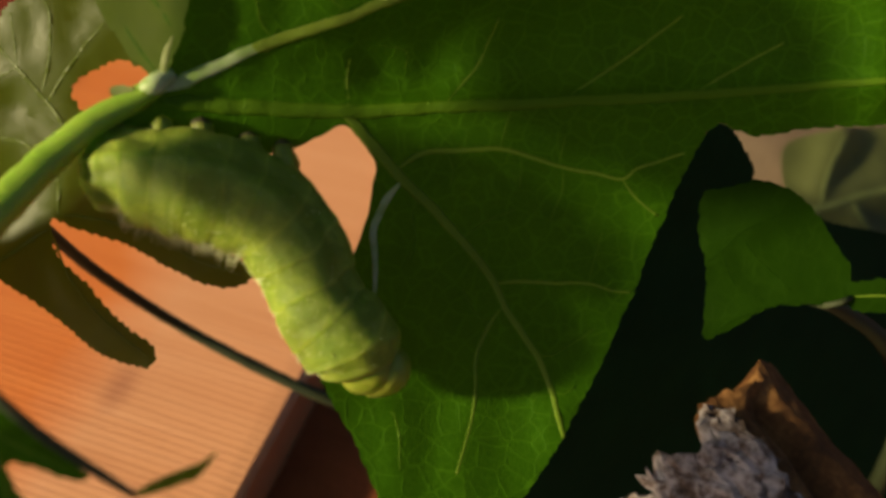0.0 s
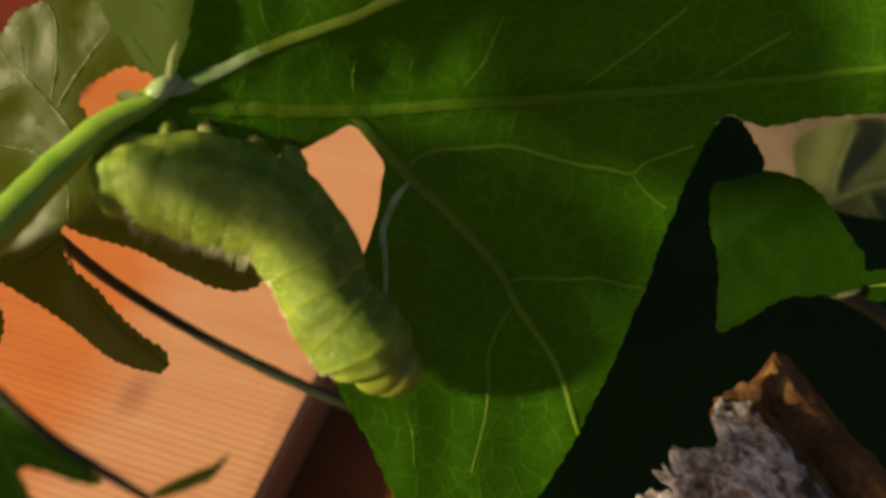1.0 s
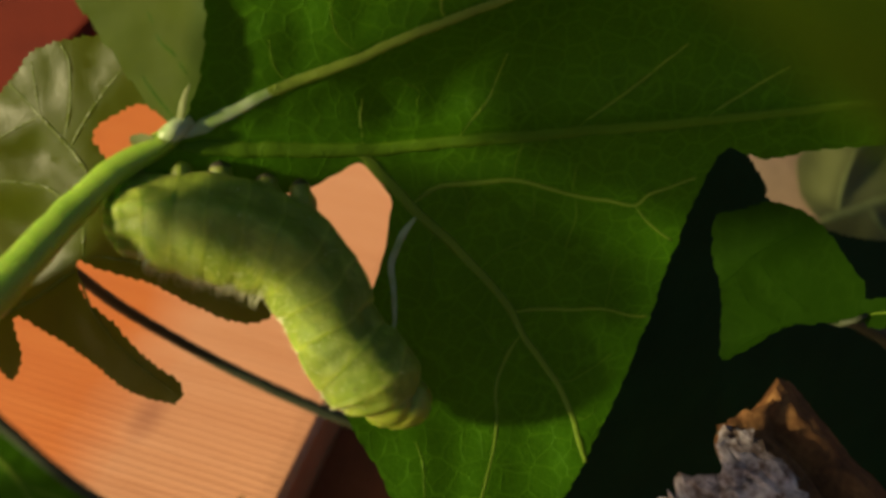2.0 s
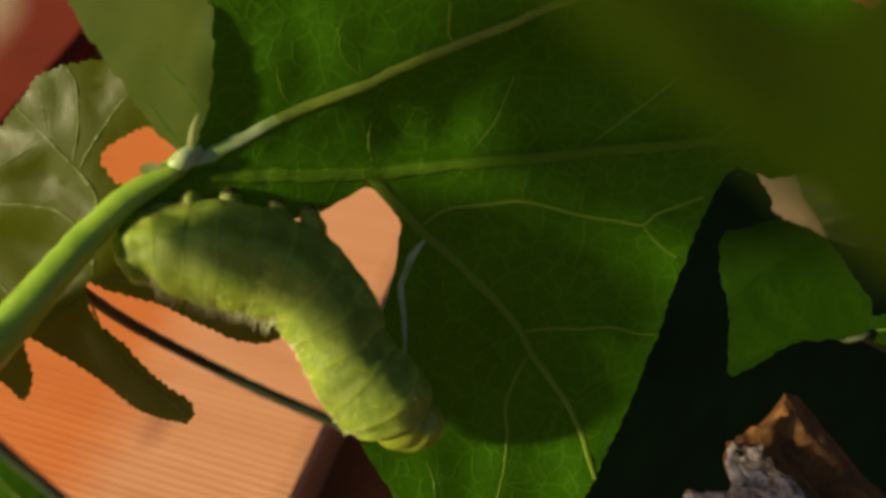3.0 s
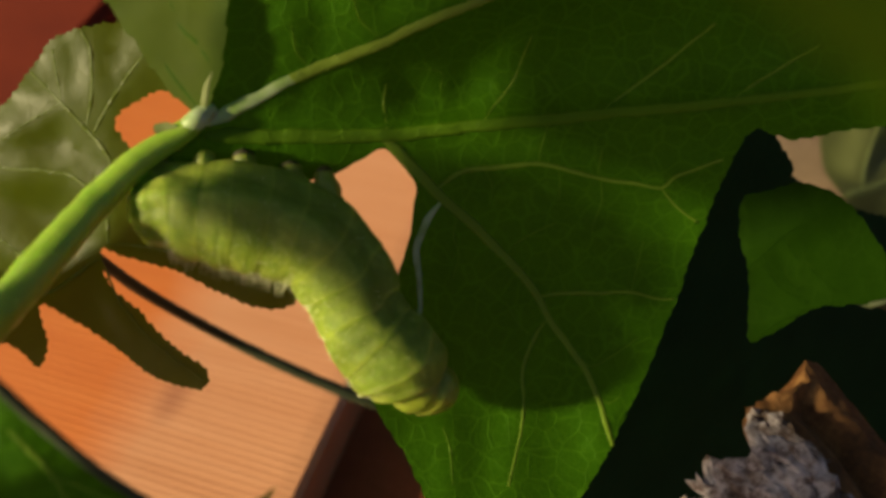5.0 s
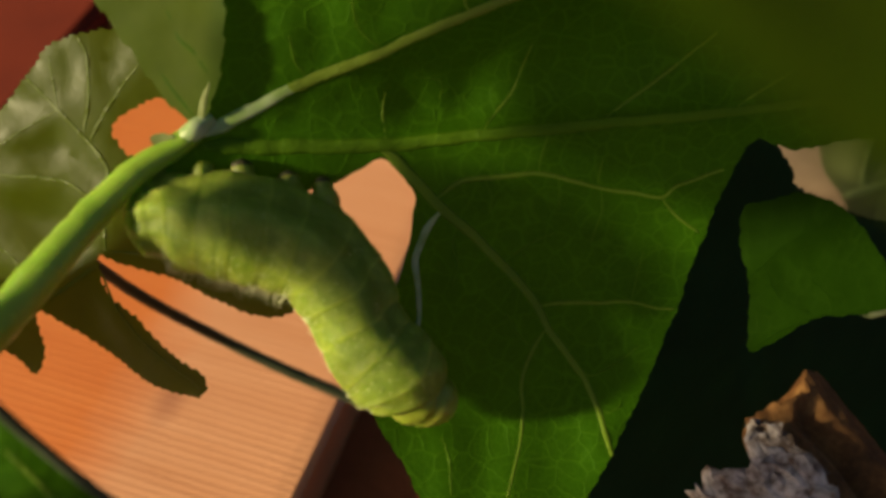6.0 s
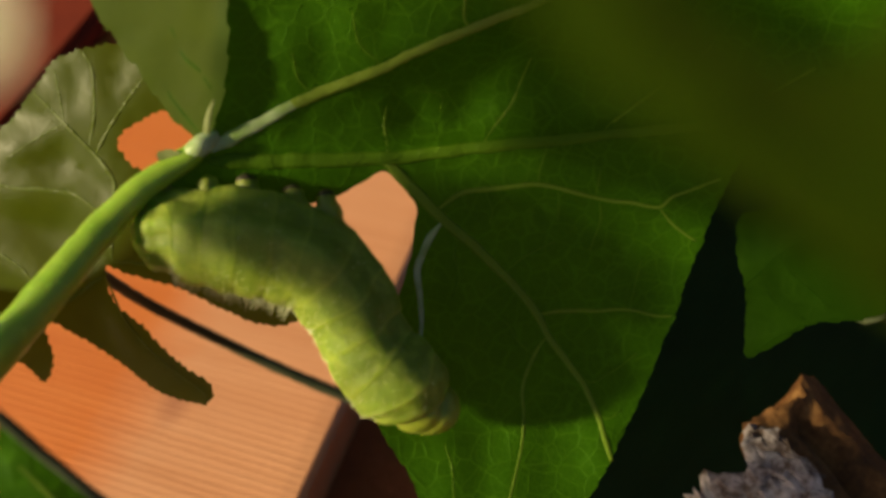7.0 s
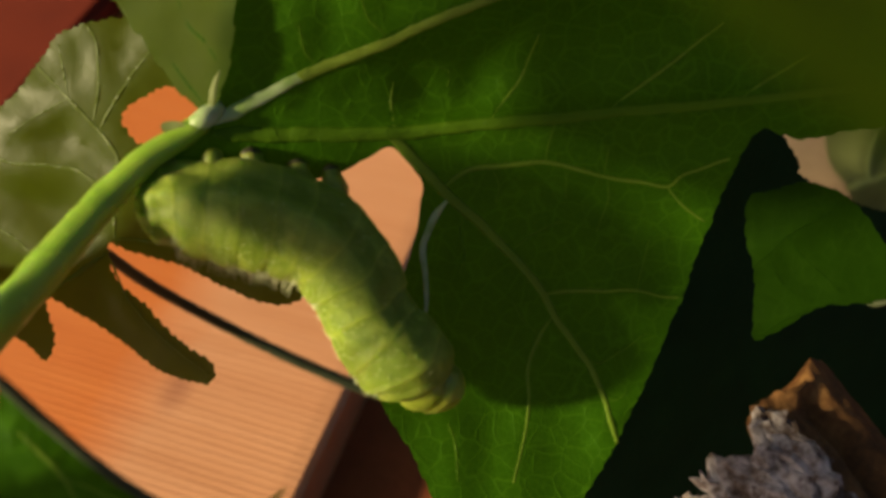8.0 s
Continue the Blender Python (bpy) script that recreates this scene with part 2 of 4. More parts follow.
def body_material():
    """The caterpillar's skin: pale rims at the folds, a faint pale side line, freckles."""
    m = Nodes("caterpillar_body_skin")
    co = m.coords()
    uvn = m.add("TexCoord").outputs["UV"]
    sep = m.add("SeparateXYZ")
    m.link(uvn, sep.inputs[0])
    n1 = m.noise(co, 190, 5)
    n2 = m.noise(co, 1300, 4)
    wob = m.math("MULTIPLY", m.math("SUBTRACT", m.noise(co, 420, 3), 0.5), 0.35)
    ph = m.math("FRACT", m.math("ADD", sep.outputs[0], m.math("MULTIPLY", wob, 0.12)))
    rim = m.ramp(ph, [(0.0, (0.04, 0.04, 0.04)), (0.10, (0.0, 0.0, 0.0)), (0.6, (0, 0, 0)), (0.84, (0.10, 0.10, 0.10)), (0.92, (0.32, 0.32, 0.32)), (0.96, (0.05, 0.05, 0.05))])
    v = m.math("ADD", sep.outputs[1], m.math("MULTIPLY", wob, 0.06))
    line = m.math("SUBTRACT", 1.0, m.math("DIVIDE", m.math("ABSOLUTE", m.math("SUBTRACT", v, 0.045)), 0.012), True)
    col = m.mix(m.ramp(n1, [(0.32, (0, 0, 0)), (0.68, (1, 1, 1))]), (0.108, 0.165, 0.008), (0.160, 0.214, 0.022))
    n3 = m.noise(co, 520, 3, 0.55, 0.6)
    col = m.mix(m.ramp(n3, [(0.5, (0, 0, 0)), (0.68, (0.28, 0.28, 0.28))]), col, (0.34, 0.42, 0.06))
    col = m.mix(m.ramp(n3, [(0.34, (0.2, 0.2, 0.2)), (0.46, (0, 0, 0))]), col, (0.09, 0.15, 0.004))
    col = m.mix(rim, col, (0.42, 0.50, 0.07))
    col = m.mix(m.math("MULTIPLY", line, 0.12), col, (0.38, 0.43, 0.10))
    col = m.mix(m.ramp(n2, [(0.62, (0, 0, 0)), (0.74, (0.3, 0.3, 0.3))]), col, (0.42, 0.50, 0.12))
    m.link(col, m.bsdf.inputs["Base Color"])
    m.bsdf.inputs["Roughness"].default_value = 0.62
    m.bsdf.inputs["Specular IOR Level"].default_value = 0.3
    m.bsdf.inputs["Subsurface Weight"].default_value = 0.85
    m.bsdf.inputs["Subsurface Radius"].default_value = (0.7, 1.0, 0.25)
    m.bsdf.inputs["Subsurface Scale"].default_value = 0.0050
    m.link(m.bump(m.math("ADD", n2, m.math("MULTIPLY", n1, 1.5)), 0.28, 0.00025), m.bsdf.inputs["Normal"])
    return m.mat


SKIN_BODY = body_material()
CLAW = soft_material("dark_claw", (0.015, 0.013, 0.008), (0.03, 0.025, 0.012), rough=0.5, sub=0.0)
WART = soft_material("pale_wart", (0.26, 0.33, 0.08), (0.34, 0.4, 0.14), rough=0.45, sub=0.2, scale=0.001)
HAIR = soft_material("pale_hair", (0.5, 0.55, 0.3), (0.6, 0.62, 0.4), rough=0.5, sub=0.0)
WOOD = wood_material()
BRICK = rough_material("red_fired_clay", [(0.3, (0.09, 0.010, 0.003)), (0.55, (0.125, 0.015, 0.004)), (0.75, (0.16, 0.025, 0.008))], 60, 700, bumpy=0.3)
CLAY = rough_material("red_clay_ground", [(0.3, (0.155, 0.040, 0.013)), (0.55, (0.235, 0.063, 0.020)), (0.75, (0.30, 0.092, 0.034))], 60, 700)
BARK = rough_material("grey_bark", [(0.36, (0.03, 0.018, 0.012)), (0.44, (0.095, 0.065, 0.052)), (0.52, (0.29, 0.255, 0.26)), (0.66, (0.52, 0.48, 0.51))], 150, 800, bumpy=0.9)
LEAF_DRY = leaf_material("dry_leaf", (0.42, 0.38, 0.28), (0.5, 0.45, 0.34), (0.45, 0.38, 0.25), 0.3, rough=0.6, vein=0.3, gloss=0.2)
DEADWOOD = rough_material("dead_wood", [(0.34, (0.035, 0.015, 0.006)), (0.5, (0.11, 0.047, 0.013)), (0.7, (0.25, 0.125, 0.04))], 200, 1100, rough=0.7)
# paler than the clay: the light on that patch is put into the colour
PINKSTONE = rough_material("pink_stone", [(0.3, (0.10, 0.068, 0.044)), (0.6, (0.145, 0.102, 0.068)), (0.8, (0.19, 0.14, 0.098))], 70, 600)


# ---------- ground and board ----------
def ground():
    bm = bmesh.new()
    bmesh.ops.create_grid(bm, x_segments=40, y_segments=40, size=60)
    for v in bm.verts:
        v.co.z = 0
    return tagged(part("ground", bm, CLAY), "dark red-brown clay ground in shade", "ground", kind="structure")


def board():
    """A wooden board whose top is cut with fine parallel grooves; x runs along the grooves."""
    length, width, thick, pitch, deep = 0.42, 0.29, 0.012, 0.00150, 0.00007
    bm = bmesh.new()
    prof = []
    n = int(width / pitch)
    for i in range(n):
        y = 0.088 - width + i * pitch
        for f, z in ((0.0, -deep), (0.12, -deep), (0.3, -0.15 * deep), (0.5, 0), (0.85, -0.1 * deep)):
            prof.append((y + f * pitch, thick + z))
    prof.append((0.088 - width + n * pitch, thick - deep))
    xs = [-length, -length * 0.75, -length * 0.5, -length * 0.25, -0.004, -0.0012, 0.0]
    rows = []
    for k, x in enumerate(xs):
        drop = (0, 0, 0, 0, 0, 0.0002, 0.0014)[k]
        rows.append([bm.verts.new((x, y, z - drop)) for y, z in prof])
    for a, b in zip(rows, rows[1:]):
        for j in range(len(prof) - 1):
            bm.faces.new((a[j], b[j], b[j + 1], a[j + 1]))
    low = [[bm.verts.new((r[0].co.x, y, 0)) for y in (prof[0][0], prof[-1][0])] for r in (rows[0], rows[-1])]
    bm.faces.new([low[1][0], low[1][1]] + list(reversed(rows[-1])))
    bm.faces.new([low[0][1], low[0][0]] + rows[0])
    bm.faces.new([low[0][0], low[1][0]] + [r[0] for r in reversed(rows)])
    bm.faces.new([low[1][1], low[0][1]] + [r[-1] for r in rows])
    bm.faces.new([low[0][0], low[0][1], low[1][1], low[1][0]])
    bmesh.ops.recalc_face_normals(bm, faces=bm.faces[:])
    ob = part("grooved_board", bm, WOOD, smooth=False)
    ob.matrix_world = pose(-0.0232, -0.0454, 0.0, 0, 0, -19.0)
    return tagged(ob, "orange varnished wooden board cut with fine parallel grooves", "board")


# ---------- leaves ----------
def rib(blade, vein, r0, r1, rise, material, high=0.27):
    """A raised vein on a blade: a low rounded ridge that tapers."""
    line, _ = catmull([(*p, 0) for p in vein], 0.45)
    total = len(line) - 1
    bm = bmesh.new()
    rows = []
    for i, p in enumerate(line):
        d = (line[min(i + 1, total)] - line[max(i - 1, 0)]).normalized()
        out = Vector((-d.y, d.x, 0))
        r = (r0 + (r1 - r0) * i / total) * (1 + 0.12 * noise.noise(p * 0.9)) * min(1.0, 0.35 + 0.13 * i)
        p = p + out * 0.12 * noise.noise(p * 0.35 + Vector((5, 1, 2)))
        row = []
        for k in range(9):
            a = math.pi * (k / 8 * 1.3 - 0.15)
            q = p + out * math.cos(a) * r
            row.append(bm.verts.new(Vector((q.x, q.y, rise(p.x, p.y) + math.sin(a) * r * high)) * MM))
        rows.append(row)
    for a, b in zip(rows, rows[1:]):
        for k in range(8):
            bm.faces.new((a[k], b[k], b[k + 1], a[k + 1]))
    bm.faces.new(rows[-1])
    bm.faces.new(list(reversed(rows[0])))
    bmesh.ops.recalc_face_normals(bm, faces=bm.faces[:])
    return part("vein", bm, material, blade)


def leaf(parent, m, outline, material, bend=(0, 0, 0, 0, 0, 0), veins=(), vein_mat=None, tooth=0.3, pitch=1.5, whole=(), grid=1.3, seed=1, wave=0.25, label="", name="leaf", fold=None, quilt=(0, 3)):
    """A toothed blade from its outline in mm, with raised veins. bend: the surface's terms 1, x, y, xx, xy, yy over 30 mm; whole: stretches of the outline without teeth; quilt: how far, and over what width, the blade bellies between its veins."""
    rnd = random.Random(seed)
    ridge = np.array([p[:2] for v in veins for p in catmull([(*q, 0) for q in v[0]], 0.7)[0]]) if quilt[0] else None
    line, idx = catmull([(*p, 0) for p in outline], 0.25, True)
    n = len(line)
    run, edge = 0.0, []
    size = pitch
    start = 0.0
    for i, p in enumerate(line):
        d = line[(i + 1) % n] - line[i - 1]
        out = Vector((d.y, -d.x, 0)).normalized()
        run += (line[i] - line[i - 1]).length if i else 0
        if run - start > size:
            start, size = run, pitch * rnd.uniform(0.7, 1.35)
        f = (run - start) / size
        plain = any(a <= idx[i] <= b for a, b in whole)
        h = 0 if plain else tooth * (f ** 1.4 - 0.4)
        h += 0.12 * noise.noise(Vector((p.x, p.y, seed)) * 0.8)
        edge.append((p.x + out.x * h, p.y + out.y * h))
    area = sum(a[0] * b[1] - b[0] * a[1] for a, b in zip(edge, edge[1:] + edge[:1]))
    if area < 0:
        edge.reverse()
    pts = [Vector(e) for e in edge]
    xs, ys = [p.x for p in pts], [p.y for p in pts]

    def inside(x, y):
        odd = False
        for a, b in zip(pts, pts[1:] + pts[:1]):
            if (a.y > y) != (b.y > y) and x < (b.x - a.x) * (y - a.y) / (b.y - a.y) + a.x:
                odd = not odd
        return odd

    def rise(x, y):
        a, b, c, d, e, f = bend
        u, v = max(-8, min(x, 75)) / 30, max(-50, min(y, 28)) / 30
        z = a + b * u + c * v + d * u * u + e * u * v + f * v * v
        if fold:
            z += fold(x, y)
        if quilt[0]:
            d = float(np.min(np.hypot(ridge[:, 0] - x, ridge[:, 1] - y)))
            z -= quilt[0] * (1 - math.exp(-(d / quilt[1]) ** 2))
        return z + wave * (noise.noise(Vector((x * 0.16, y * 0.16, seed * 7))) + 0.5 * noise.noise(Vector((x * 0.45, y * 0.45, seed * 3))))

    inner = []
    y = min(ys)
    while y < max(ys):
        x = min(xs)
        while x < max(xs):
            q = (x + rnd.uniform(-0.3, 0.3) * grid, y + rnd.uniform(-0.3, 0.3) * grid)
            if inside(*q):
                inner.append(Vector(q))
            x += grid
        y += grid
    k = len(pts)
    verts, _, faces, *_ = delaunay_2d_cdt(pts + inner, [(i, (i + 1) % k) for i in range(k)], [], 1, 1e-5)
    bm = bmesh.new()
    made = [bm.verts.new((v.x * MM, v.y * MM, rise(v.x, v.y) * MM)) for v in verts]
    for f in faces:
        bm.faces.new([made[i] for i in f])
    blade = part(name, bm, material, parent, label)
    blade.matrix_basis = m
    if parent is not None:
        blade.matrix_parent_inverse = parent.matrix_basis.inverted()
    for vein, r0, r1, *own in veins:
        rib(blade, vein, r0, r1, rise, own[0] if own else vein_mat or VEIN)
    return blade


def stalk(parent, name, pts, radii, material, label="", sides=14, step=1.2, wob=0.12):
    line, idx = catmull(pts, step)
    n = len(radii) - 1
    rad = []
    for i in idx:
        a = min(int(i), n - 1)
        rad.append((radii[a] + (radii[a + 1] - radii[a]) * (i - a)) * MM)
    bm = bmesh.new()
    tube(bm, [p * MM for p in line], rad, sides, wob=wob)
    ob = part(name, bm, material, parent, label)
    if parent is not None:
        ob.matrix_parent_inverse = parent.matrix_basis.inverted()
    return ob


def trough(x, y):
    """The hollow of the large leaf between its two main ribs, in mm."""
    low = -1.4 + 0.00085 * (x - 17) ** 2
    high = 0.3 + 0.37 * x
    if y <= low or y >= high or x < 12:
        return 0.0
    k = min(1.0, (x - 12) / 18)
    return -3.4 * k * k * (3 - 2 * k) * math.sin(math.pi * ((y - low) / (high - low)) ** 0.75)


def eaten_vine():
    """The shoot that the caterpillar sits on: stem, large eaten leaf, small pale leaf, and added unseen leaves that
    block the sun.
    """
    vine = empty("vine_shoot", pose(-0.072, -0.150, 0.0))
    tagged(vine, "bright green vine shoot with a large toothed leaf eaten into holes", "plant")
    stalk(vine, "stem", [(-72.0, -150.0, -1.0), (-72, -146, 30), (-68, -135, 60), (-56.1, -101.1, 87.6), (-48.9, -92.8, 93.7), (-42.9, -85.9, 97.1), (-38.0, -78.2, 98.7), (-34.2, -73.8, 100.0), (-31.2, -71.3, 100.4), (-29.0, -70.0, 101.2), (-27.9, -69.3, 101.2)],
          [2.4, 2.4, 2.3, 2.2, 2.1, 2.0, 1.72, 1.45, 1.3, 1.15, 0.6], STEM, "smooth bright green stem")
    m = frame_of((-28.6, -67.7, 99.1), (0.9930, 0.1020, -0.0602), (0.1168, -0.7631, 0.6356))
    outline = [(0.4, -0.1), (1.2, 4.5), (2.7, 12.7), (5.9, 22.8), (14.1, 26.3), (27.0, 28.9), (42.4, 25.9), (58.8, 20.0), (74.4, 11.3), (86.2, 1.9), (78.6, -2.7), (71.7, -3.5), (68.5, -3.8), (64.1, -4.6), (61.6, -3.9), (59.7, -3.4), (58.0, -5.7), (55.7, -11.7), (52.2, -21.4), (48.0, -30.9), (42.9, -38.9), (38.8, -44.0), (34.2, -48.5), (27.7, -50.9), (23.6, -47.1), (21.5, -42.1), (19.3, -37.0), (16.8, -32.5), (15.7, -28.6), (17.5, -22.8), (19.5, -18.2), (21.4, -13.3), (21.9, -10.2), (22.1, -7.4), (19.2, -3.6), (16.9, -4.4), (13.1, -6.1), (9.7, -6.7), (5.7, -6.8), (1.6, -6.4), (-1.8, -5.6), (-4.5, -4.2), (-2.8, -1.6)]
    veins = [
        ([(0.3, -1.0), (8.7, -1.6), (19.7, -2.1), (24.3, -1.8), (31.2, -1.5), (38.0, -1.2), (44.0, -0.8), (54.4, -0.3), (74.4, 1.4), (83.7, 1.9)], 0.85, 0.3, VEINLET),
        ([(18.6, -2.4), (19.7, -3.2), (22.5, -6.4), (25.2, -9.4), (29.2, -13.4), (32.6, -17.2), (35.4, -20.9), (36.9, -24.1), (38.9, -27.1), (40.9, -30.5), (42.1, -33.8), (42.6, -36.1), (43.2, -38.6)], 0.68, 0.26),
        ([(24.6, -8.3), (27.8, -6.6), (31.8, -6.3), (36.2, -6.2), (39.9, -7.2), (43.2, -8.2), (46.7, -8.9), (49.9, -9.5), (51.4, -8.3), (53.5, -7.6), (56.5, -6.6)], 0.3, 0.14),
        ([(49.9, -9.5), (51.3, -11.4), (53.0, -12.9), (54.2, -13.7)], 0.18, 0.1),
        ([(35.6, -21.3), (38.7, -21.1), (42.6, -21.4), (46.5, -21.5), (49.2, -22.3), (51.4, -22.5)], 0.26, 0.12),
        ([(46.5, -21.5), (47.0, -19.4), (47.5, -17.6), (48.0, -15.7)], 0.11, 0.07, VEINLET),
        ([(36.5, -24.1), (35.1, -25.8), (33.9, -28.0), (33.3, -30.3), (33.2, -33.0), (32.5, -36.5), (31.6, -38.9), (30.7, -41.5)], 0.25, 0.12),
        ([(25.0, -9.9), (23.7, -11.3), (22.7, -13.2), (22.0, -15.0), (22.1, -17.8), (22.1, -21.0), (21.6, -23.2)], 0.5, 0.22, VEIN_PALE),
        ([(32.0, -16.2), (33.9, -14.8), (35.9, -13.8), (38.0, -13.0)], 0.14, 0.08, VEINLET),
        ([(43.2, -8.2), (43.3, -10.6), (42.7, -12.5), (42.0, -14.4)], 0.14, 0.07, VEINLET),
        ([(36.2, -6.2), (36.4, -4.4), (36.9, -2.8), (37.2, -1.4)], 0.14, 0.08, VEINLET),
        ([(42.7, -8.2), (43.0, -6.3), (43.3, -4.7)], 0.13, 0.07, VEINLET),
        ([(38.3, -6.7), (38.5, -8.5), (38.4, -10.4)], 0.11, 0.06, VEINLET),
        ([(38.9, -27.1), (41.2, -29.6), (44.1, -28.6), (47.2, -26.7)], 0.14, 0.08, VEINLET),
        ([(23.7, -34.5), (24.4, -37.2), (24.4, -40.5)], 0.13, 0.08, VEINLET),
        ([(30.1, -6.5), (30.8, -8.5), (30.5, -10.4)], 0.12, 0.06, VEINLET),
        ([(35.1, -26.1), (33.2, -24.3), (31.9, -21.8)], 0.12, 0.07, VEINLET),
        ([(42.0, -33.3), (43.3, -33.9), (44.9, -33.1)], 0.12, 0.07, VEINLET),
        ([(27.0, -11.2), (26.2, -13.6), (26.8, -16.0), (26.0, -18.4)], 0.12, 0.07, VEINLET),
        ([(43.1, -0.8), (48.3, 2.7), (53.3, 6.6), (55.3, 8.3)], 0.22, 0.1),
        ([(57.1, 0.1), (61.3, 2.7), (65.8, 5.5)], 0.2, 0.1),
        ([(30.2, -1.0), (33.5, 2.6), (34.9, 5.9), (35.7, 8.0)], 0.2, 0.08),
        ([(19.3, -1.4), (19.2, 1.4), (19.5, 3.5)], 0.18, 0.08),
        ([(22.7, 5.0), (25.7, 4.4), (25.6, 2.5)], 0.12, 0.07, VEINLET),
        ([(28.8, 11.4), (28.1, 12.5), (28.3, 15.8)], 0.2, 0.12),
        ([(19.2, 8.0), (17.0, 10.3), (16.4, 13.6)], 0.16, 0.08, VEINLET),
        ([(12.0, 5.1), (10.3, 7.0), (10.0, 9.8)], 0.16, 0.08, VEINLET),
        ([(0.4, 0.2), (5.4, 2.4), (10.1, 4.7), (14.8, 6.3), (19.5, 7.9)], 0.85, 0.25, VEIN_PALE),
        ([(8.6, 4.0), (10.1, 4.7), (14.8, 6.3), (19.5, 7.9), (24.1, 9.8), (28.8, 11.4), (33.3, 12.9), (39.8, 15.2), (56.5, 19.1)], 0.72, 0.36, VEIN_RIB),
    ]
    blade = leaf(vine, m, outline, LEAF, (2.87, -7.0, 2.0, 3.62, 3.77, 6.71), veins, VEIN, whole=((28, 40.9), (0, 1)), tooth=0.2, pitch=1.8, seed=3, grid=0.95, fold=trough, quilt=(0.55, 2.6), label="large toothed leaf seen from its underside, eaten into holes")
    m = frame_of((-28.3, -69.4, 102.2), (-0.1250, 0.6040, 0.7960), (-0.1300, -0.7900, 0.6000))
    def crease(x, y):
        """The young leaf is folded along a line from its foot to its far edge."""
        d = (x * 0.62 - (y + 1.6) * 0.78)
        return 0.03 * math.log(1 + math.exp(min(30, d * 1.6))) / 1.6

    leaf(vine, m, [(-0.4, 0.1), (0.0, 0.6), (1.0, 1.5), (2.0, 2.4), (3.8, 3.4), (6.4, 4.7), (8.4, 5.6), (10.0, 6.5), (12.1, 7.5), (13.9, 8.4), (18.5, 9.4), (23.5, 7.6), (25.5, 3.0), (23.0, -3.4), (18.0, -5.8), (13.0, -5.5), (8.6, -4.7), (4.8, -3.5), (2.1, -2.1), (0.5, -0.9), (-0.2, -0.5)],
         LEAF_YOUNG, (-0.2, -0.5, 0, 0.6, 0, 1.2), [([(0.6, 0.2), (2.2, 1.1), (4.4, 2.2), (6.6, 3.3)], 0.16, 0.05, LEAF), ([(5.0, -2.1), (7.2, -1.0), (8.8, 0.2), (11.7, 0.8)], 0.14, 0.05, LEAF), ([(-0.2, -0.3), (1.0, -0.7), (2.4, -1.3), (4.0, -2.2)], 0.7, 0.1, LEAF_PALE)],
         VEIN_PALE, tooth=0.3, pitch=3.2, seed=5, fold=crease, label="small grey-green young leaf, folded")
    stalk(vine, "node", [(-30.6, -71.2, 100.9), (-29.4, -70.3, 101.4), (-28.5, -69.7, 101.7), (-27.7, -68.9, 101.8), (-26.9, -68.2, 101.9)], [0.3, 1.0, 1.18, 0.95, 0.6], VEIN_PALE, "pale swollen node", step=0.4)
    m = frame_of((-30.6, -71.3, 101.5), (-0.9, 0.1, 0.25), (0.1, -0.75, 0.65))
    leaf(vine, m, [(0, -0.6), (1.2, -0.7), (2.2, -0.2), (2.0, 0.6), (0.8, 0.7), (0, 0.5)], LEAF_PALE, (0, 0, 0, 0, 0, 40), tooth=0.05, seed=8, grid=0.5, name="stipule", label="tiny pale bract at the node")
    # four added leaves on the same stem, never in view, placed to shade the shoot, the lobed leaf behind and the branch
    stalk(vine, "petiole", [(-72.0, -146.0, 30.0), (-69.6, -116.0, 58.0), (-66.9, -87.5, 78.1)], [1.0, 0.8, 0.7], STEM)
    m = frame_of((-66.9, -87.5, 78.1), (-0.480, 0.877, -0.000), SUN_DIR)
    leaf(vine, m, [(-8, 3), (0, 8), (8, 12), (16, 14), (24, 14), (28, 9), (26, 3), (20, -1), (15.5, -5), (13.5, -11), (13, -18), (6, -22.5), (-6, -23.5), (-12.5, -23), (-14, -18), (-11, -8)], LEAF, (0, 0, 0, 0, 0, 0), [([(0, 0), (8, 1), (22, 4)], 0.6, 0.2)], seed=7, grid=2.5)
    stalk(vine, "petiole", [(-56.1, -101.1, 87.6), (-61.5, -96.0, 106.0), (-60.4, -88.0, 118.0)], [0.8, 0.7, 0.6], STEM)
    m = frame_of((-60.6, -88.0, 116.9), (0.270, -0.814, -0.514), SUN_DIR)
    leaf(vine, m, [(-3.0, 0.0), (0, -1.7), (3.4, -0.7), (6.2, 0.3), (8.4, 1.4), (11.2, 2.6), (14, 3.3), (17, 5.0), (17.5, 7.5), (14, 10), (8, 11), (2, 10), (-3.5, 6)], LEAF, (0, 0, 0, 0, 0, 0), [([(0, 0.6), (8, 5), (16, 6.5)], 0.4, 0.15)], seed=12, grid=1.8)
    stalk(vine, "petiole", [(-48.9, -92.8, 93.7), (-62.6, -92.0, 114.0), (-63.2, -77.7, 129.6)], [0.8, 0.7, 0.6], STEM)
    m = frame_of((-63.2, -77.7, 129.6), (0.535, -0.789, 0.303), SUN_DIR)
    leaf(vine, m, [(4.5, -2), (8, -6), (13, -9), (20, -10), (27, -7), (31, 2), (28, 12), (22, 18), (13, 18), (7, 14), (4.2, 6)], LEAF, (0, 0, 0, 0, 0, 0), [([(0, 0), (14, 5), (28, 6)], 0.4, 0.15)], seed=13, grid=1.8)
